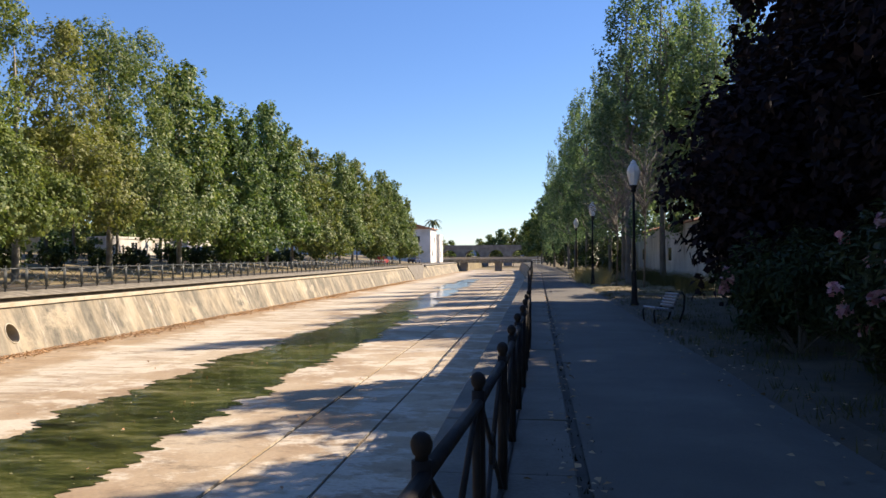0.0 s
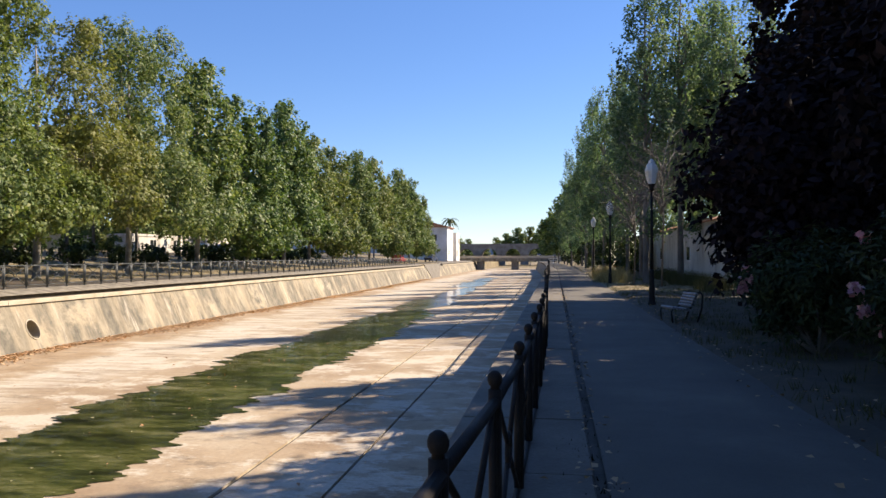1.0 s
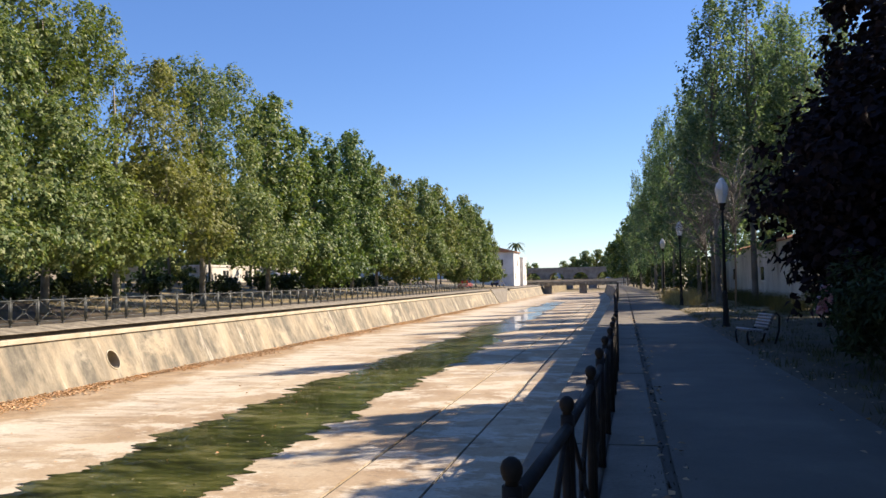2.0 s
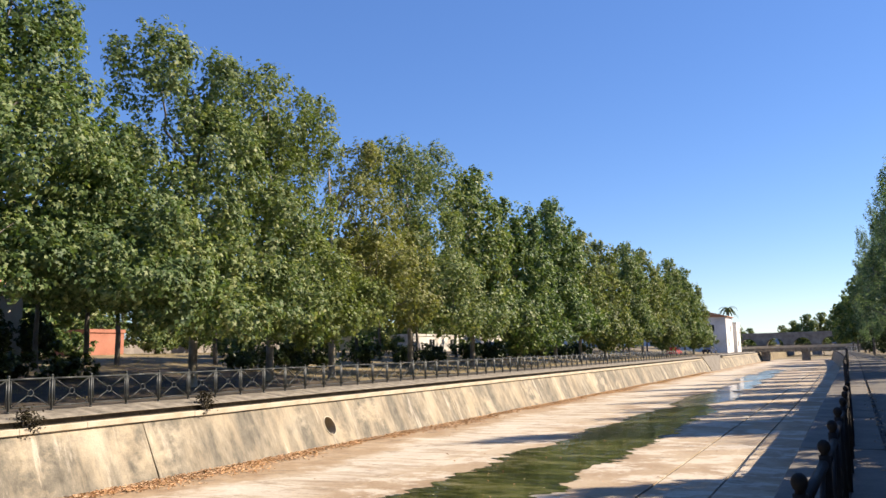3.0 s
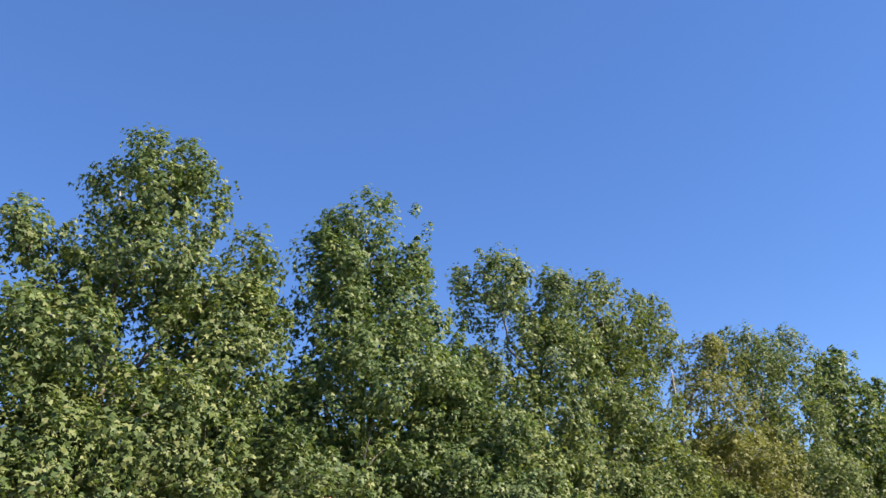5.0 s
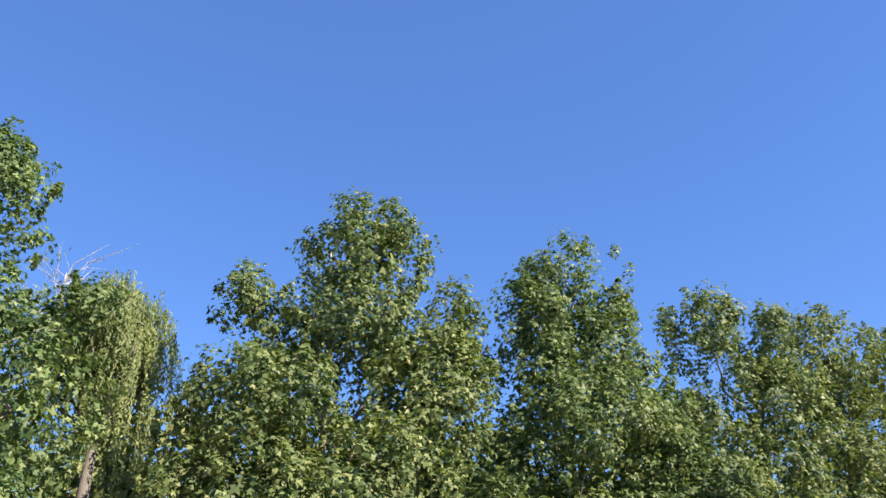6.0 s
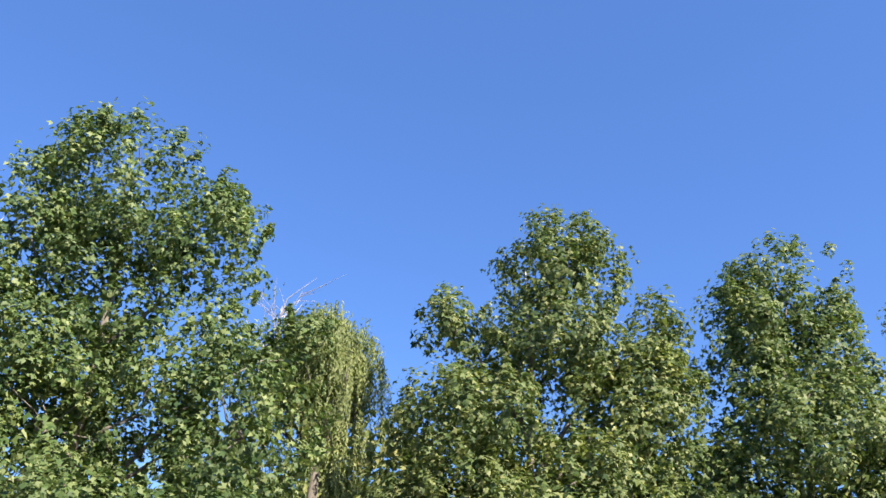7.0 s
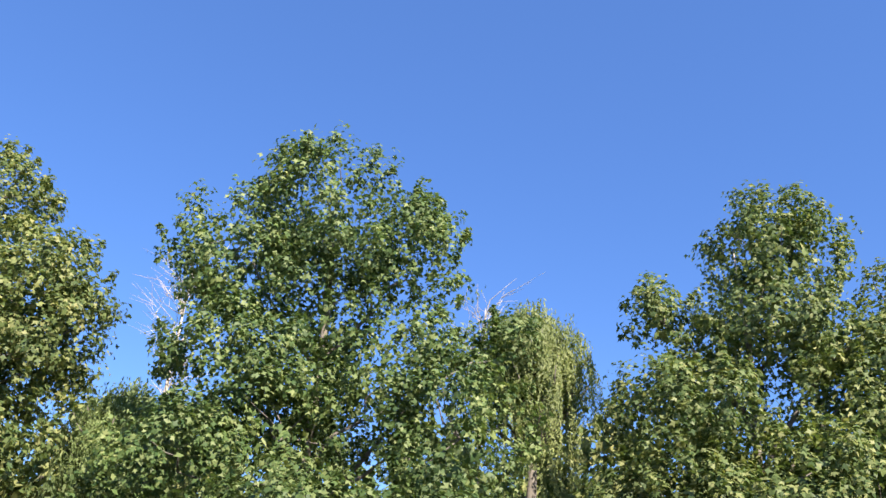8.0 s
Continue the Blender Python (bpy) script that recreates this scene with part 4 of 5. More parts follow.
def house(name, x0, x1, y0, y1, z0, z1, material, label, roof=True, windows=()):
    h = thing(name, ((x0 + x1) / 2, (y0 + y1) / 2, z0), label, "building")
    ox, oy, oz = h.location
    part("wall", Shape().box(x0 - ox, x1 - ox, y0 - oy, y1 - oy, -0.6, z1 - z0), material, h)
    if roof:
        rise = 0.15 * (x1 - x0)
        part("roof", Shape().prism([(x0 - ox - 0.4, z1 - z0), (x1 - ox + 0.4, z1 - z0), (x1 - ox + 0.4, z1 - z0 + 0.15), (0, z1 - z0 + rise), (x0 - ox - 0.4, z1 - z0 + 0.15)], y0 - oy - 0.4, y1 - oy + 0.4), TILE, h, "terracotta tiled roof")
    else:
        part("parapet", Shape().box(x0 - ox - 0.08, x1 - ox + 0.08, y0 - oy - 0.08, y1 - oy + 0.08, z1 - z0, z1 - z0 + 0.25), material, h)
    for axis, a, z, w, hh in windows:
        opening(h, axis, (x1 - ox, a - oy, z - z0) if axis == "x" else (a - ox, y0 - oy, z - z0), w, hh)
    return h


house("house", -56, -46, 26.2, 35, 1.9, 6.2, OLDWALL, "white rendered building in dappled tree shade", True)
shade_wall = thing("garden_wall", (-45.8, 8.0, 1.9), "grey garden wall in the deep shade of trees", "wall")
part("wall", Shape().box(-0.15, 0.15, -24.0, 18.1, -0.5, 2.6), STONE, shade_wall)
part("wall_cap", Shape().box(-0.22, 0.22, -24.05, 18.1, 2.6, 2.7), STONE, shade_wall)
house("outbuilding", -58, -50, 43.6, 46.8, 2.2, 3.9, REDWALL, "low terracotta-red rendered outbuilding on dry grass", False)
house("house", -60, -47, 88, 128, 2.0, 3.9, OLDWALL, "long low off-white building beyond the park", False, tuple(("x", y, 2.6, 1.4, 0.9) for y in (93, 99, 105, 111, 117, 123)))
house("house", -40, -24.9, 193, 204, 0.0, 8.2, WHITEWALL, "white two-storey house with a clay tile roof by the canal", True, (("x", 196, 1.8, 1.1, 1.5), ("x", 200, 5.0, 1.1, 1.5), ("y", -28, 5.0, 1.2, 1.5)))
house("house", -34, -24.3, 206, 213, 0.0, 7.0, WHITEWALL, "lower white house wing with a flat roof", False, (("x", 208, 1.6, 1.0, 1.5), ("x", 211, 4.6, 1.0, 1.5)))
old_wall = thing("boundary_wall", (8.3, 62.0, 0.0), "long old wall with stained peeling white render and a tile cap", "wall")
part("wall", Shape().box(-0.15, 0.15, -22.0, 22.0, -0.3, 3.4), OLDWALL, old_wall)
part("tile_cap", Shape().prism([(-0.3, 3.4), (0.3, 3.4), (0.3, 3.45), (0.0, 3.6), (-0.3, 3.45)], -22.1, 22.1), TILE, old_wall, "clay tiles along the wall's top")
for along in (-9.0, 4.0):
    opening(old_wall, "x", (-0.16, along, 1.3), 1.0, 0.8)
part("bench_block", Shape().box(0, 1.1, 0, 0.5, 0, 0.62), WHITEWALL).location = (-40, 46.9, bank_height(-40))
tagged(bpy.data.objects["bench_block"], "white concrete block standing on the lawn", "block")


garden = thing("garden_wall", (-62.2, 70.0, 2.3), "long low grey stone garden wall behind the lawn", "wall")
part("wall", Shape().box(-0.2, 0.2, -22.0, 22.0, -0.5, 1.2), STONE, garden)
part("wall_cap", Shape().box(-0.28, 0.28, -22.05, 22.05, 1.2, 1.32), COPING, garden)


def car(at, turn, paint, label):
    c = thing("car", at, label, "car", "parked cars")
    c.rotation_euler = (0, 0, radians(turn))
    body = Shape().prism([(-2.1, 0.35), (2.1, 0.35), (2.15, 0.6), (2.05, 0.82), (1.25, 0.92), (-1.7, 0.95), (-2.1, 0.85)], -0.85, 0.85, "y")
    part("body", body, paint, c)
    part("cabin", Shape().prism([(1.2, 0.9), (0.5, 1.4), (-1.1, 1.45), (-1.75, 0.93)], -0.74, 0.74, "y"), paint, c)
    part("side_window", Shape().prism([(0.95, 0.95), (0.42, 1.34), (-1.05, 1.38), (-1.5, 0.97)], -0.745, -0.75, "y"), DARKGLASS, c)
    part("side_window", Shape().prism([(0.95, 0.95), (0.42, 1.34), (-1.05, 1.38), (-1.5, 0.97)], 0.745, 0.75, "y"), DARKGLASS, c)
    part("windscreen", Shape().add([(1.2, -0.66, 0.93), (1.2, 0.66, 0.93), (0.53, 0.62, 1.385), (0.53, -0.62, 1.385), (1.17, -0.66, 0.92), (1.17, 0.66, 0.92), (0.5, 0.62, 1.375), (0.5, -0.62, 1.375)],
                                 [(0, 1, 2, 3), (7, 6, 5, 4), (0, 4, 5, 1), (3, 2, 6, 7), (0, 3, 7, 4), (1, 5, 6, 2)]), DARKGLASS, c)
    for x in (-1.3, 1.3):
        for s in (-1, 1):
            part("wheel", Shape().tube([(x, s * 0.7, 0.32), (x, s * 0.88, 0.32)], 0.32, 16), RUBBER, c)
    return c


CARWHITE = surface("white car paint", (0.68, 0.68, 0.68), (0.74, 0.74, 0.74), (0.78, 0.78, 0.78), 1, 5, 0.25, 0, 0)
CARRED = surface("red car paint", (0.42, 0.03, 0.035), (0.5, 0.04, 0.045), (0.55, 0.05, 0.05), 1, 5, 0.25, 0, 0)
CARBLUE = surface("dark blue car paint", (0.03, 0.04, 0.08), (0.04, 0.05, 0.1), (0.05, 0.06, 0.12), 1, 5, 0.25, 0, 0)
car((-39.5, 91, bank_height(-39.5)), 95, CARWHITE, "white parked car beyond the park trees")
car((-40.5, 98, bank_height(-40)), 85, CARWHITE, "white parked car beyond the park trees")
car((-26.5, 140, 0.35), 88, CARRED, "red parked car by the canal railing")
car((-25.6, 172, 0.35), 80, CARBLUE, "dark blue parked car beside the white house")


# ---- bridges and distance ----
def low_bridge():
    b = thing("bridge", (0, 218, 0), "low flat concrete bridge across the canal", "bridge")
    part("deck", Shape().prism([(-3, 0.05), (3, 0.05), (3, 0.85), (2.8, 0.95), (-2.8, 0.95), (-3, 0.85)], -26, 14, "x"), COPING, b)
    for x in (-19.3, -10.3):
        part("pier", Shape().box(x - 0.85, x + 0.85, -2.4, 2.4, BED_Z - 0.1, 0.05), STONE, b)
    for s in (-2.8, 2.8):
        part("parapet", Shape().box(-26, 14, s - 0.1, s + 0.1, 0.95, 1.5), CORNICE, b, "pale low concrete parapet")
        part("handrail", Shape().tube([(-26, s, 1.75), (14, s, 1.75)], 0.05, 6), METAL, b)
        part("handrail", Shape().tube([(-26, s, 1.35), (14, s, 1.35)], 0.04, 6), METAL, b)
        for x in range(-26, 15, 2):
            part("rail_post", Shape().tube([(x, s, 0.9), (x, s, 1.78)], 0.05, 6), METAL, b)


low_bridge()


def arch_bridge():
    b = thing("arch_bridge", (0, 330, 0), "long stone bridge with a row of round arches", "bridge")
    r, spring, top, pitch = 3.0, 1.3, 5.2, 9.2
    x0 = -67.0
    for k in range(11):
        s = Shape()
        a = x0 + k * pitch
        c = a + pitch / 2
        arc = [(c + r * math.cos(t), spring + r * math.sin(t)) for t in (math.pi * i / 14 for i in range(15))]
        outline = [(a, BED_Z)] + [(c - r, BED_Z)] + arc[::-1] + [(c + r, BED_Z), (a + pitch, BED_Z), (a + pitch, top), (a, top)]
        n = len(outline)
        for y in (-3, 3):
            s.add([(x, y, z) for x, z in outline], [tuple(range(n))])
        s.add([(x, y, z) for y in (-3, 3) for x, z in outline[1:-3]], [(i, i + 1, n - 4 + i + 1, n - 4 + i) for i in range(n - 5)])
        part("arch", s, STONE, b)
    part("parapet", Shape().box(-67, 34.2, -3.2, 3.2, 5.2, 6.2), STONE, b)


arch_bridge()
hills = []
for i in range(60):
    x = -1500 + i * 45
    hills.append((x, 38 + 10 * noise.noise((i * 0.21, 0, 0)) + 5 * noise.noise((i * 0.7, 3, 0))))
setting("backdrop", Shape().prism([(-1500, -30)] + hills + [(1155, -30)], 2600, 2700), HILL, "hazy blue hills on the horizon", "hills")
for k, (x, y, size, tall, sunk) in enumerate(((-24.5, 352, 0.7, 0.9, -0.8), (-20.5, 356, 0.78, 0.95, -0.8), (-15.5, 352, 0.88, 1.0, -0.8), (-10.5, 358, 0.92, 1.0, -0.8), (-5.5, 352, 0.95, 1.0, -0.8), (0, 358, 0.96, 1.0, -0.8), (6, 350, 0.98, 1.0, -0.8), (13, 345, 1.0, 1.0, -0.8), (-40, 340, 0.75, 0.9, -0.8), (-36, 348, 0.65, 0.9, -0.8),
                                     *((x, 339, 0.75, 0.6, -2.5) for x in range(-52, 12, 6)), (-60, 300, 0.9, 0.9, -1), (-44, 285, 0.95, 0.9, -1), (-36, 262, 0.8, 0.8, -1), (-29.5, 240, 0.6, 0.8, -1), (9, 262, 0.9, 1, 0), (5, 232, 0.9, 1, 0))):
    tagged(copy_thing(DISTANT, placed(x, y, sunk, 40 * k, size, tall)), "distant rounded green tree beyond the bridges", "tree", "far trees")


def palm(at, height):
    p = thing("palm_tree", at, "palm tree rising behind the white house", "tree")
    part("trunk", Shape().tube([(0, 0, 0), (0.2, 0, height * 0.5), (0, 0, height)], [0.3, 0.24, 0.22], 10), GREYBARK, p, smooth=True)
    rng = np.random.default_rng(5)
    for k in range(22):
        a, up = k * 2.4, rng.uniform(-0.2, 1.0)
        s = Shape()
        for j in range(8):
            q = j / 8
            out, z = 2.6 * q, height + up * 2.2 * q - 2.4 * q * q
            q2 = (j + 1) / 8
            out2, z2 = 2.6 * q2, height + up * 2.2 * q2 - 2.4 * q2 * q2
            w, w2 = 0.28 * math.sin(math.pi * (q * 0.9 + 0.1)), 0.28 * math.sin(math.pi * (q2 * 0.9 + 0.1)) if j < 7 else 0.01
            c, d = math.cos(a), math.sin(a)
            s.add([(c * out - d * w, d * out + c * w, z - 0.1), (c * out, d * out, z), (c * out + d * w, d * out - c * w, z - 0.1),
                   (c * out2 - d * w2, d * out2 + c * w2, z2 - 0.1), (c * out2, d * out2, z2), (c * out2 + d * w2, d * out2 - c * w2, z2 - 0.1)], [(0, 1, 4, 3), (1, 2, 5, 4)])
        part("frond", s, SHRUB, p)


palm((-28.5, 226, 0), 11.4)

# ---- right bank: poplars, plums, oleanders, lamps, bench ----
POPLARS = []
for s, h in enumerate((18.2, 16.4)):
    spires = np.random.default_rng(50 + s)
    lobes = []
    for q in range(15):
        a, out = q * 2.4, 0.35 + 1.5 * (q / 14) ** 0.7
        top = h - 0.6 - 0.62 * q + spires.uniform(-0.5, 0.5)
        length = spires.uniform(2.2, 3.4)
        lobes.append((math.cos(a) * out, math.sin(a) * out, top - length, spires.uniform(0.55, 0.85), spires.uniform(0.55, 0.85), length))
    lobes += [(0, 0, h * 0.45, 1.7, 1.7, 2.8), (0.3, -0.3, h * 0.26, 1.9, 1.9, 2.4)]
    POPLARS.append(build_tree("poplar_tree", (4.9 + 0.8 * s, 46.6 + 10.4 * s, 0.05), lobes, POPLAR, GREYBARK, "tall grey-green poplar with upright boughs beside the path", 70 + s, h, 0.15, 26, (0.12, 0.21), 1.0, "poplars along the path", 0.3, 20, 3.0, width=0.75, spread=(0.28, 0.5), core=4.0, reach=1.9, rise=1.6))
for k, (x, y, t) in enumerate(((11.8, 34.0, 1.0), (11.2, 29.5, 1.0), (11.6, 24.0, 0.95), (11.8, 16.8, 0.95), (13.2, 56.0, 1.12), (15.5, 58.0, 1.1), (10.1, 55.5, 1.08), (5.5, 64.5, 0.98), (5.6, 71.5, 1.0), (4.6, 80.0, 1.1), (4.0, 90.0, 1.1), (3.6, 99.0, 1.1), (10.2, 65.0, 1.12), (10.4, 76.0, 1.12), (9.8, 53.6, 1.02), (9.6, 48.6, 1.0), (7.1, 49.0, 1.08), (6.4, 75.0, 0.98), (6.6, 85.0, 1.0))):
    copy_thing(POPLARS[k % 2], placed(x, y, 0.05, 70 * k, t))
for k, (x, y, t) in enumerate(((4.6, 108.0, 0.96), (3.6, 117.0, 0.98), (2.9, 127.0, 1.0), (3.0, 138.0, 0.95), (2.6, 150.0, 0.9), (2.2, 163.0, 0.85), (1.2, 178.0, 0.8), (0.4, 194.0, 0.75), (6.0, 146.0, 0.9), (5.0, 172.0, 0.9), (4.0, 200.0, 0.85))):
    tagged(copy_thing(DISTANT if y > 151 else POPLARS[k % 2], placed(x + (0.2 if y < 120 else -0.4), y, -0.9, 90 + 60 * k, t * 1.05)), "tall leafy tree at the path's far end", "tree", "trees along the path")
# plums 4 and 5 stand out of view, added to shade the path
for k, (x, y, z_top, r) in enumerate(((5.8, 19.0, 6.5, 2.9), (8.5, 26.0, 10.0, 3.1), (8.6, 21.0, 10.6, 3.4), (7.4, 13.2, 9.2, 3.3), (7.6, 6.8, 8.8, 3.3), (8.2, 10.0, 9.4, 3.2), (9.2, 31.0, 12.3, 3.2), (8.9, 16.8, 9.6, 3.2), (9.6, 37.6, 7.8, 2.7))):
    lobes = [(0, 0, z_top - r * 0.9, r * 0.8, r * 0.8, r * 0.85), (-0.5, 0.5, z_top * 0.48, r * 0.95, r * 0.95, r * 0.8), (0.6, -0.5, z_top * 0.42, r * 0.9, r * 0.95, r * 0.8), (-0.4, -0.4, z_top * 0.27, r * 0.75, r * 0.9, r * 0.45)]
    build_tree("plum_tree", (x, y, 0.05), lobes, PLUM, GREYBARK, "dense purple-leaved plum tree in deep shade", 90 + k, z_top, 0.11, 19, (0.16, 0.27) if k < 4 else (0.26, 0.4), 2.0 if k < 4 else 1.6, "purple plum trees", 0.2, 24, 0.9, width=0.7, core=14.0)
    # unseen copies beside and behind the camera, added to block sky light
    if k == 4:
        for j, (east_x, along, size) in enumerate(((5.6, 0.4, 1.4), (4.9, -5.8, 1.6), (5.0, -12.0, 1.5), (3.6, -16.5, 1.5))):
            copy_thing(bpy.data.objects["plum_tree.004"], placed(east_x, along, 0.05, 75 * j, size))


def oleander(at, radii, seed, heads=11):
    bush, clumps = build_shrub(at, radii, OLEANDER, seed, "dark oleander bush with pink flower heads" if heads else "dark oleander bush without flowers", "oleander", 46, (0.12, 0.2), 2.8, 0.3, "oleanders beside the path")
    rng = np.random.default_rng(seed + 1)
    outer = sorted(range(len(clumps)), key=lambda i: clumps[i][0] - 0.4 * clumps[i][2])[: len(clumps) // 3]
    for i in rng.choice(outer, min(heads, len(outer)), replace=False):
        c = clumps[i] + np.array([-0.18, -0.05, 0.1])
        p = c + np.clip(rng.normal(size=(26, 3)), -1.4, 1.4) * 0.045
        part("flower_head", leaf_mesh("flower_head", p, rng.uniform(0.07, 0.1, 26), p - c, PETAL, rng, 0.9), PETAL, bush, "pink flowers")


for k, (x, y, r) in enumerate(((4.7, 5.7, (1.1, 1.4, 2.3)), (4.5, 8.2, (1.1, 1.5, 2.2)), (4.2, 10.9, (1.1, 1.6, 2.1)), (4.1, 13.8, (1.2, 1.5, 1.7)), (4.9, 16.8, (1.4, 1.7, 1.9)), (5.6, 19.2, (1.4, 1.5, 1.7)))):
    oleander((x, y, 0.05), r, 110 + 2 * k, 11 if k < 3 else 5 if k == 3 else 0)
for k, (x, y, r) in enumerate(((6.2, 12, 2.4), (6.6, 17.5, 2.6), (6.8, 26, 1.7))):
    build_shrub((x, y, 0.05), (1.7, 2.2, r), SHRUB, 130 + k, "dark shaded shrub behind the oleanders", per=36, size=(0.13, 0.22), density=1.9, group="shrubs beside the path")

for k, (x, y, r) in enumerate(((5.6, 66, 1.7), (6.2, 73, 2.0), (5.4, 82, 2.0), (5.4, 92, 2.2), (4.9, 101, 2.2), (4.6, 111, 2.3), (3.8, 122, 2.3), (3.2, 134, 2.3), (2.7, 147, 2.2))):
    build_shrub((x, y, 0.05), (r * 0.8, r * 2.2, r * 1.7), SHRUB, 160 + k, "dark undergrowth below the trees beside the path", per=14, size=(0.22, 0.36), density=1.2, group="shrubs beside the path")

bare_tree((5.0, 40.5, 0.05), 61, 6.0, "leafless sapling with grey-brown twigs beside the path", GREYBARK, 0.05)
bare_tree((3.9, 42.6, 0.05), 62, 4.6, "leafless sapling with grey-brown twigs beside the path", GREYBARK, 0.04)

GLOBE, gt, gp = nodes_of("frosted lamp glass")
gt.links.new(ramp(gt, noise_tex(gt, 6, 3), [(0.3, (0.72, 0.72, 0.68)), (0.7, (0.84, 0.84, 0.8))]), gp.inputs["Base Color"])
gp.inputs["Roughness"].default_value, gp.inputs["Transmission Weight"].default_value = 0.35, 0.25


def street_lamp(x, y):
    s = thing("street_lamp", (x, y, 0.05), "dark cast-iron street lamp with a white glass lantern", "street lamp", "street lamps along the path")
    part("base", Shape().lathe([(0.13, 0), (0.13, 0.08), (0.1, 0.14), (0.085, 0.5), (0.095, 0.54), (0.075, 0.62), (0.065, 1.0), (0.075, 1.04), (0.05, 1.12)], 14), DARKMETAL, s, smooth=True)
    part("pole", Shape().lathe([(0.05, 1.1), (0.043, 2.4), (0.036, 3.55)], 12), DARKMETAL, s, smooth=True)
    part("collar", Shape().lathe([(0.042, 3.5), (0.09, 3.54), (0.06, 3.6), (0.1, 3.68), (0.12, 3.72)], 14), DARKMETAL, s, smooth=True)
    part("lantern", Shape().lathe([(0.11, 3.72), (0.15, 3.85), (0.2, 4.08), (0.2, 4.14), (0.15, 4.3), (0.09, 4.36)], 8), GLOBE, s, "white frosted glass lantern")
    part("cap", Shape().lathe([(0.09, 4.36), (0.1, 4.38), (0.07, 4.44), (0.02, 4.48)], 10), GLOBE, s)


for y in (26.0, 45.4, 64.8):
    street_lamp(2.92, y)

BENCHMETAL = surface("worn light grey bench metal", (0.17, 0.17, 0.18), (0.25, 0.25, 0.26), (0.33, 0.33, 0.34), 3, 25, 0.5, 0.2, 0.1)


def bench(x, y):
    b = thing("bench", (x, y, 0.05), "grey metal bench with curved dark side frames", "bench")
    b.rotation_euler, b.scale = (0, 0, radians(12)), (0.8, 0.8, 0.78)
    for k in range(6):
        part("seat_slat", Shape().tube([(-0.28 + k * 0.09, -0.5, 0.44 - 0.012 * k), (-0.28 + k * 0.09, 0.5, 0.44 - 0.012 * k)], 0.041, 8), BENCHMETAL, b)
    for k in range(5):
        part("back_slat", Shape().tube([(0.25 + 0.035 * k, -0.5, 0.5 + k * 0.085), (0.25 + 0.035 * k, 0.5, 0.5 + k * 0.085)], 0.041, 8), BENCHMETAL, b)
    for s in (-0.46, 0.46):
        part("side_frame", Shape().tube([(-0.3, s, 0.0), (-0.34, s, 0.3), (-0.3, s, 0.42), (0.1, s, 0.39), (0.24, s, 0.45), (0.42, s, 0.86), (0.5, s, 0.9), (0.58, s, 0.8), (0.55, s, 0.4), (0.42, s, 0.0)], 0.028, 8), DARKMETAL, b, smooth=True)
    return b


bench(2.82, 20.0)


def barrier(x, y):
    b = thing("barrier", (x, y, 0.05), "white painted barrier across the far path", "barrier")
    for k in (-0.9, 0.0, 0.9):
        part("post", Shape().tube([(k, 0, -0.02), (k, 0, 0.95)], 0.05, 8), WHITEWALL, b)
    for z in (0.5, 0.9):
        part("rail", Shape().tube([(-0.9, 0, z), (0.9, 0, z)], 0.045, 8), WHITEWALL, b)


barrier(1.3 + bend(172), 172)


# ---- loose growth and litter ----
def stuff(name, mesh, label, category):
    return tagged(new(name, mesh), label, category, "", "stuff")


rng = np.random.default_rng(77)
n = 30000
y = 8 + 120 * rng.random(n) ** 1.5
x = -19.95 + np.abs(rng.normal(size=n)) * (0.46 + 0.2 * np.sin(y * 0.35) + 0.12 * np.sin(y * 1.7))
stuff("fallen_leaves", leaf_mesh("fallen_leaves", np.c_[x, y, BED_Z + 0.03 + 0.07 * np.exp(-(x + 19.95) * 2.5) * rng.random(n)], rng.uniform(0.06, 0.13, n), np.zeros((n, 3)), DEADLEAF, rng, 0.8, 2.5), "drift of rust-brown fallen leaves at the wall's foot", "leaves")
n = 260
y = 10 + 60 * rng.random(n)
x = rng.uniform(-19, -3, n)
stuff("scattered_leaves", leaf_mesh("scattered_leaves", np.c_[x, y, np.full(n, BED_Z + 0.035)], rng.uniform(0.05, 0.1, n), np.zeros((n, 3)), DEADLEAF, rng, 0.8, 3.0), "scattered dry leaves on the canal bed", "leaves")

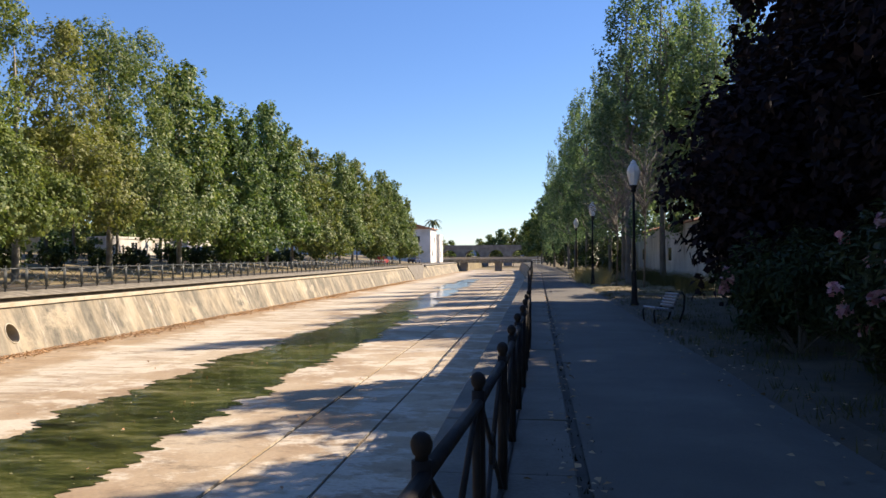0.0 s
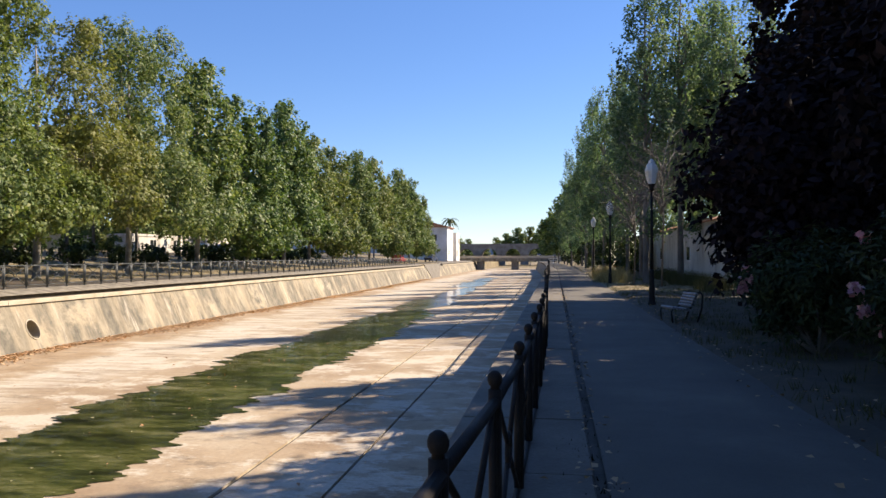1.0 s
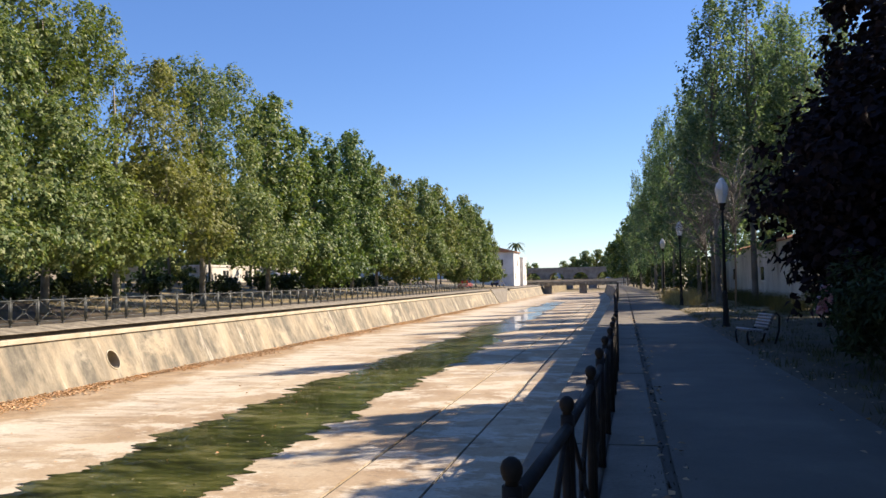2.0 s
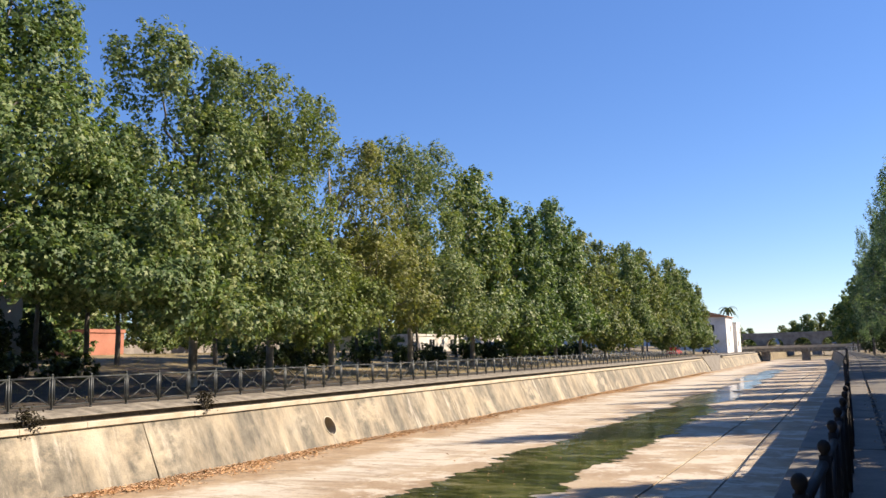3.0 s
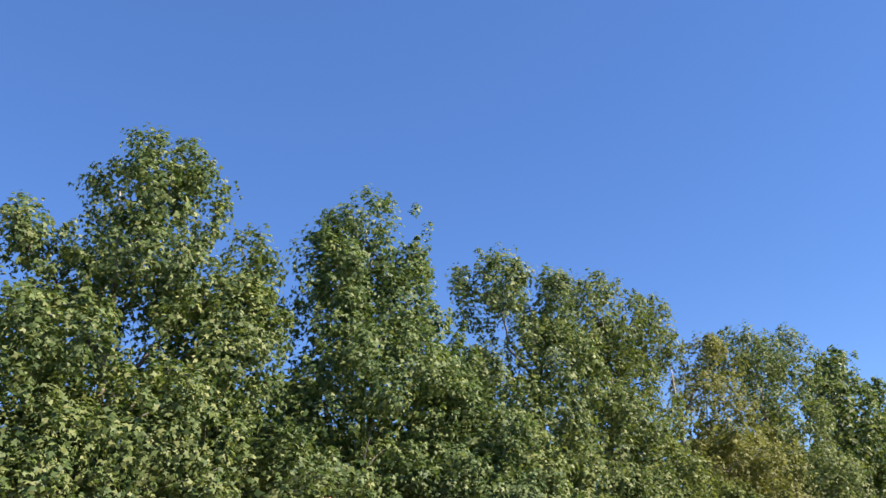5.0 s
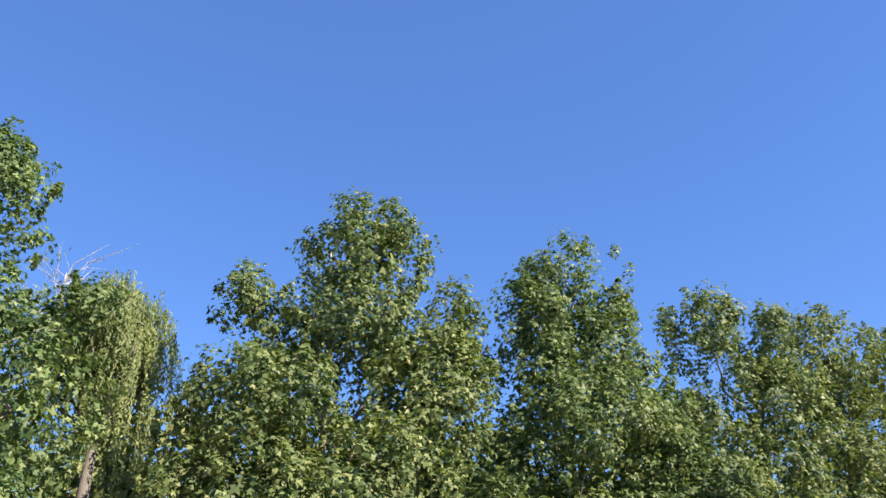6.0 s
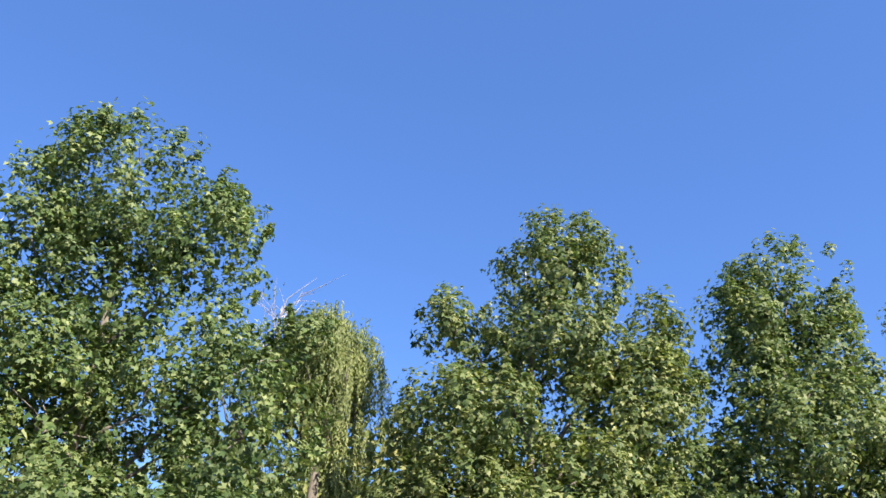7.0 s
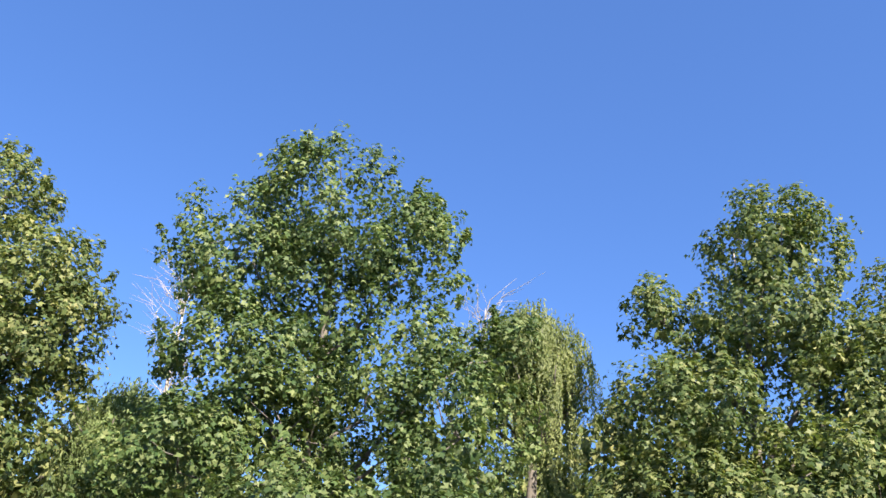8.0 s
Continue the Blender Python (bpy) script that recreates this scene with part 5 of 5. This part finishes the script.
n = 420
y = 3.5 + 30 * rng.random(n) ** 1.6
x = np.where(rng.random(n) < 0.4, 0.31 + 0.09 * rng.normal(size=n), 2.62 + 0.35 * rng.normal(size=n))
stuff("path_leaves", leaf_mesh("path_leaves", np.c_[x, y, np.where((x > 0.38) & (x < 2.5), 0.075, 0.11)], rng.uniform(0.04, 0.08, n), np.zeros((n, 3)), DEADLEAF, rng, 0.8, 3.0), "dry leaves along the gutter and the path's edge", "leaves")
n = 240
y = 9 + 45 * rng.random(n) ** 1.4
x = rng.uniform(-11.4, -7.4, n)
stuff("floating_scum", leaf_mesh("floating_scum", np.c_[x, y, np.full(n, BED_Z + 0.022)], rng.uniform(0.03, 0.1, n), np.zeros((n, 3)), CRUST, rng, 0.9, 6.0), "pale flecks of scum and leaves on the green water", "scum")


def tufts(name, places, height, blades, material, label, seed):
    """Thin upright blades, leaning at random."""
    rng = np.random.default_rng(seed)
    c = np.repeat(np.array(places), blades, 0)
    n = len(c)
    c = c + rng.normal(size=(n, 3)) * np.array([0.12, 0.12, 0.0])
    h = height * rng.uniform(0.5, 1.1, n)[:, None]
    tip = c + np.c_[rng.normal(size=(n, 2)) * 0.35, np.ones(n)] * h
    w = np.c_[rng.normal(size=(n, 2)), np.zeros(n)]
    w *= 0.008 / (np.linalg.norm(w, axis=1)[:, None] + 1e-9)
    v = np.stack([c - w, c + w, tip], 1).reshape(-1, 3)
    s = Shape()
    s.v, s.f = [tuple(p) for p in v], [(3 * i, 3 * i + 1, 3 * i + 2) for i in range(n)]
    return stuff(name, s.mesh(name, material), label, "grass")


rng = np.random.default_rng(8)
tufts("dry_grass", [(rng.uniform(2.6, 7.5), rng.uniform(5, 60), 0.05) for _ in range(1100)], 0.16, 14, VERGE, "short dull green-brown verge grass", 9)
tufts("gutter_weeds", [(0.31 + 0.05 * rng.normal(), 3 + 30 * rng.random() ** 1.3, 0.02) for _ in range(70)], 0.045, 8, WEEDSHADOW, "dry dark weeds growing in the gutter", 13)
tufts("tall_grass", [(3.3 + 0.4 * rng.normal(), 51.5 + 3.0 * rng.normal(), 0.05) for _ in range(160)], 0.95, 24, STRAW, "tall dry grass clump beside the path", 10)
tufts("wall_grass", [(rng.uniform(6.2, 8.2), rng.uniform(36, 62), 0.05) for _ in range(420)], 0.75, 16, VERGE, "tall dull grass along the old shed's wall", 12)
tufts("park_grass", [(x, rng.uniform(10, 80), bank_height(x)) for x in rng.uniform(-50, -25.5, 1600)], 0.16, 10, STRAW, "thin dry park grass", 11)
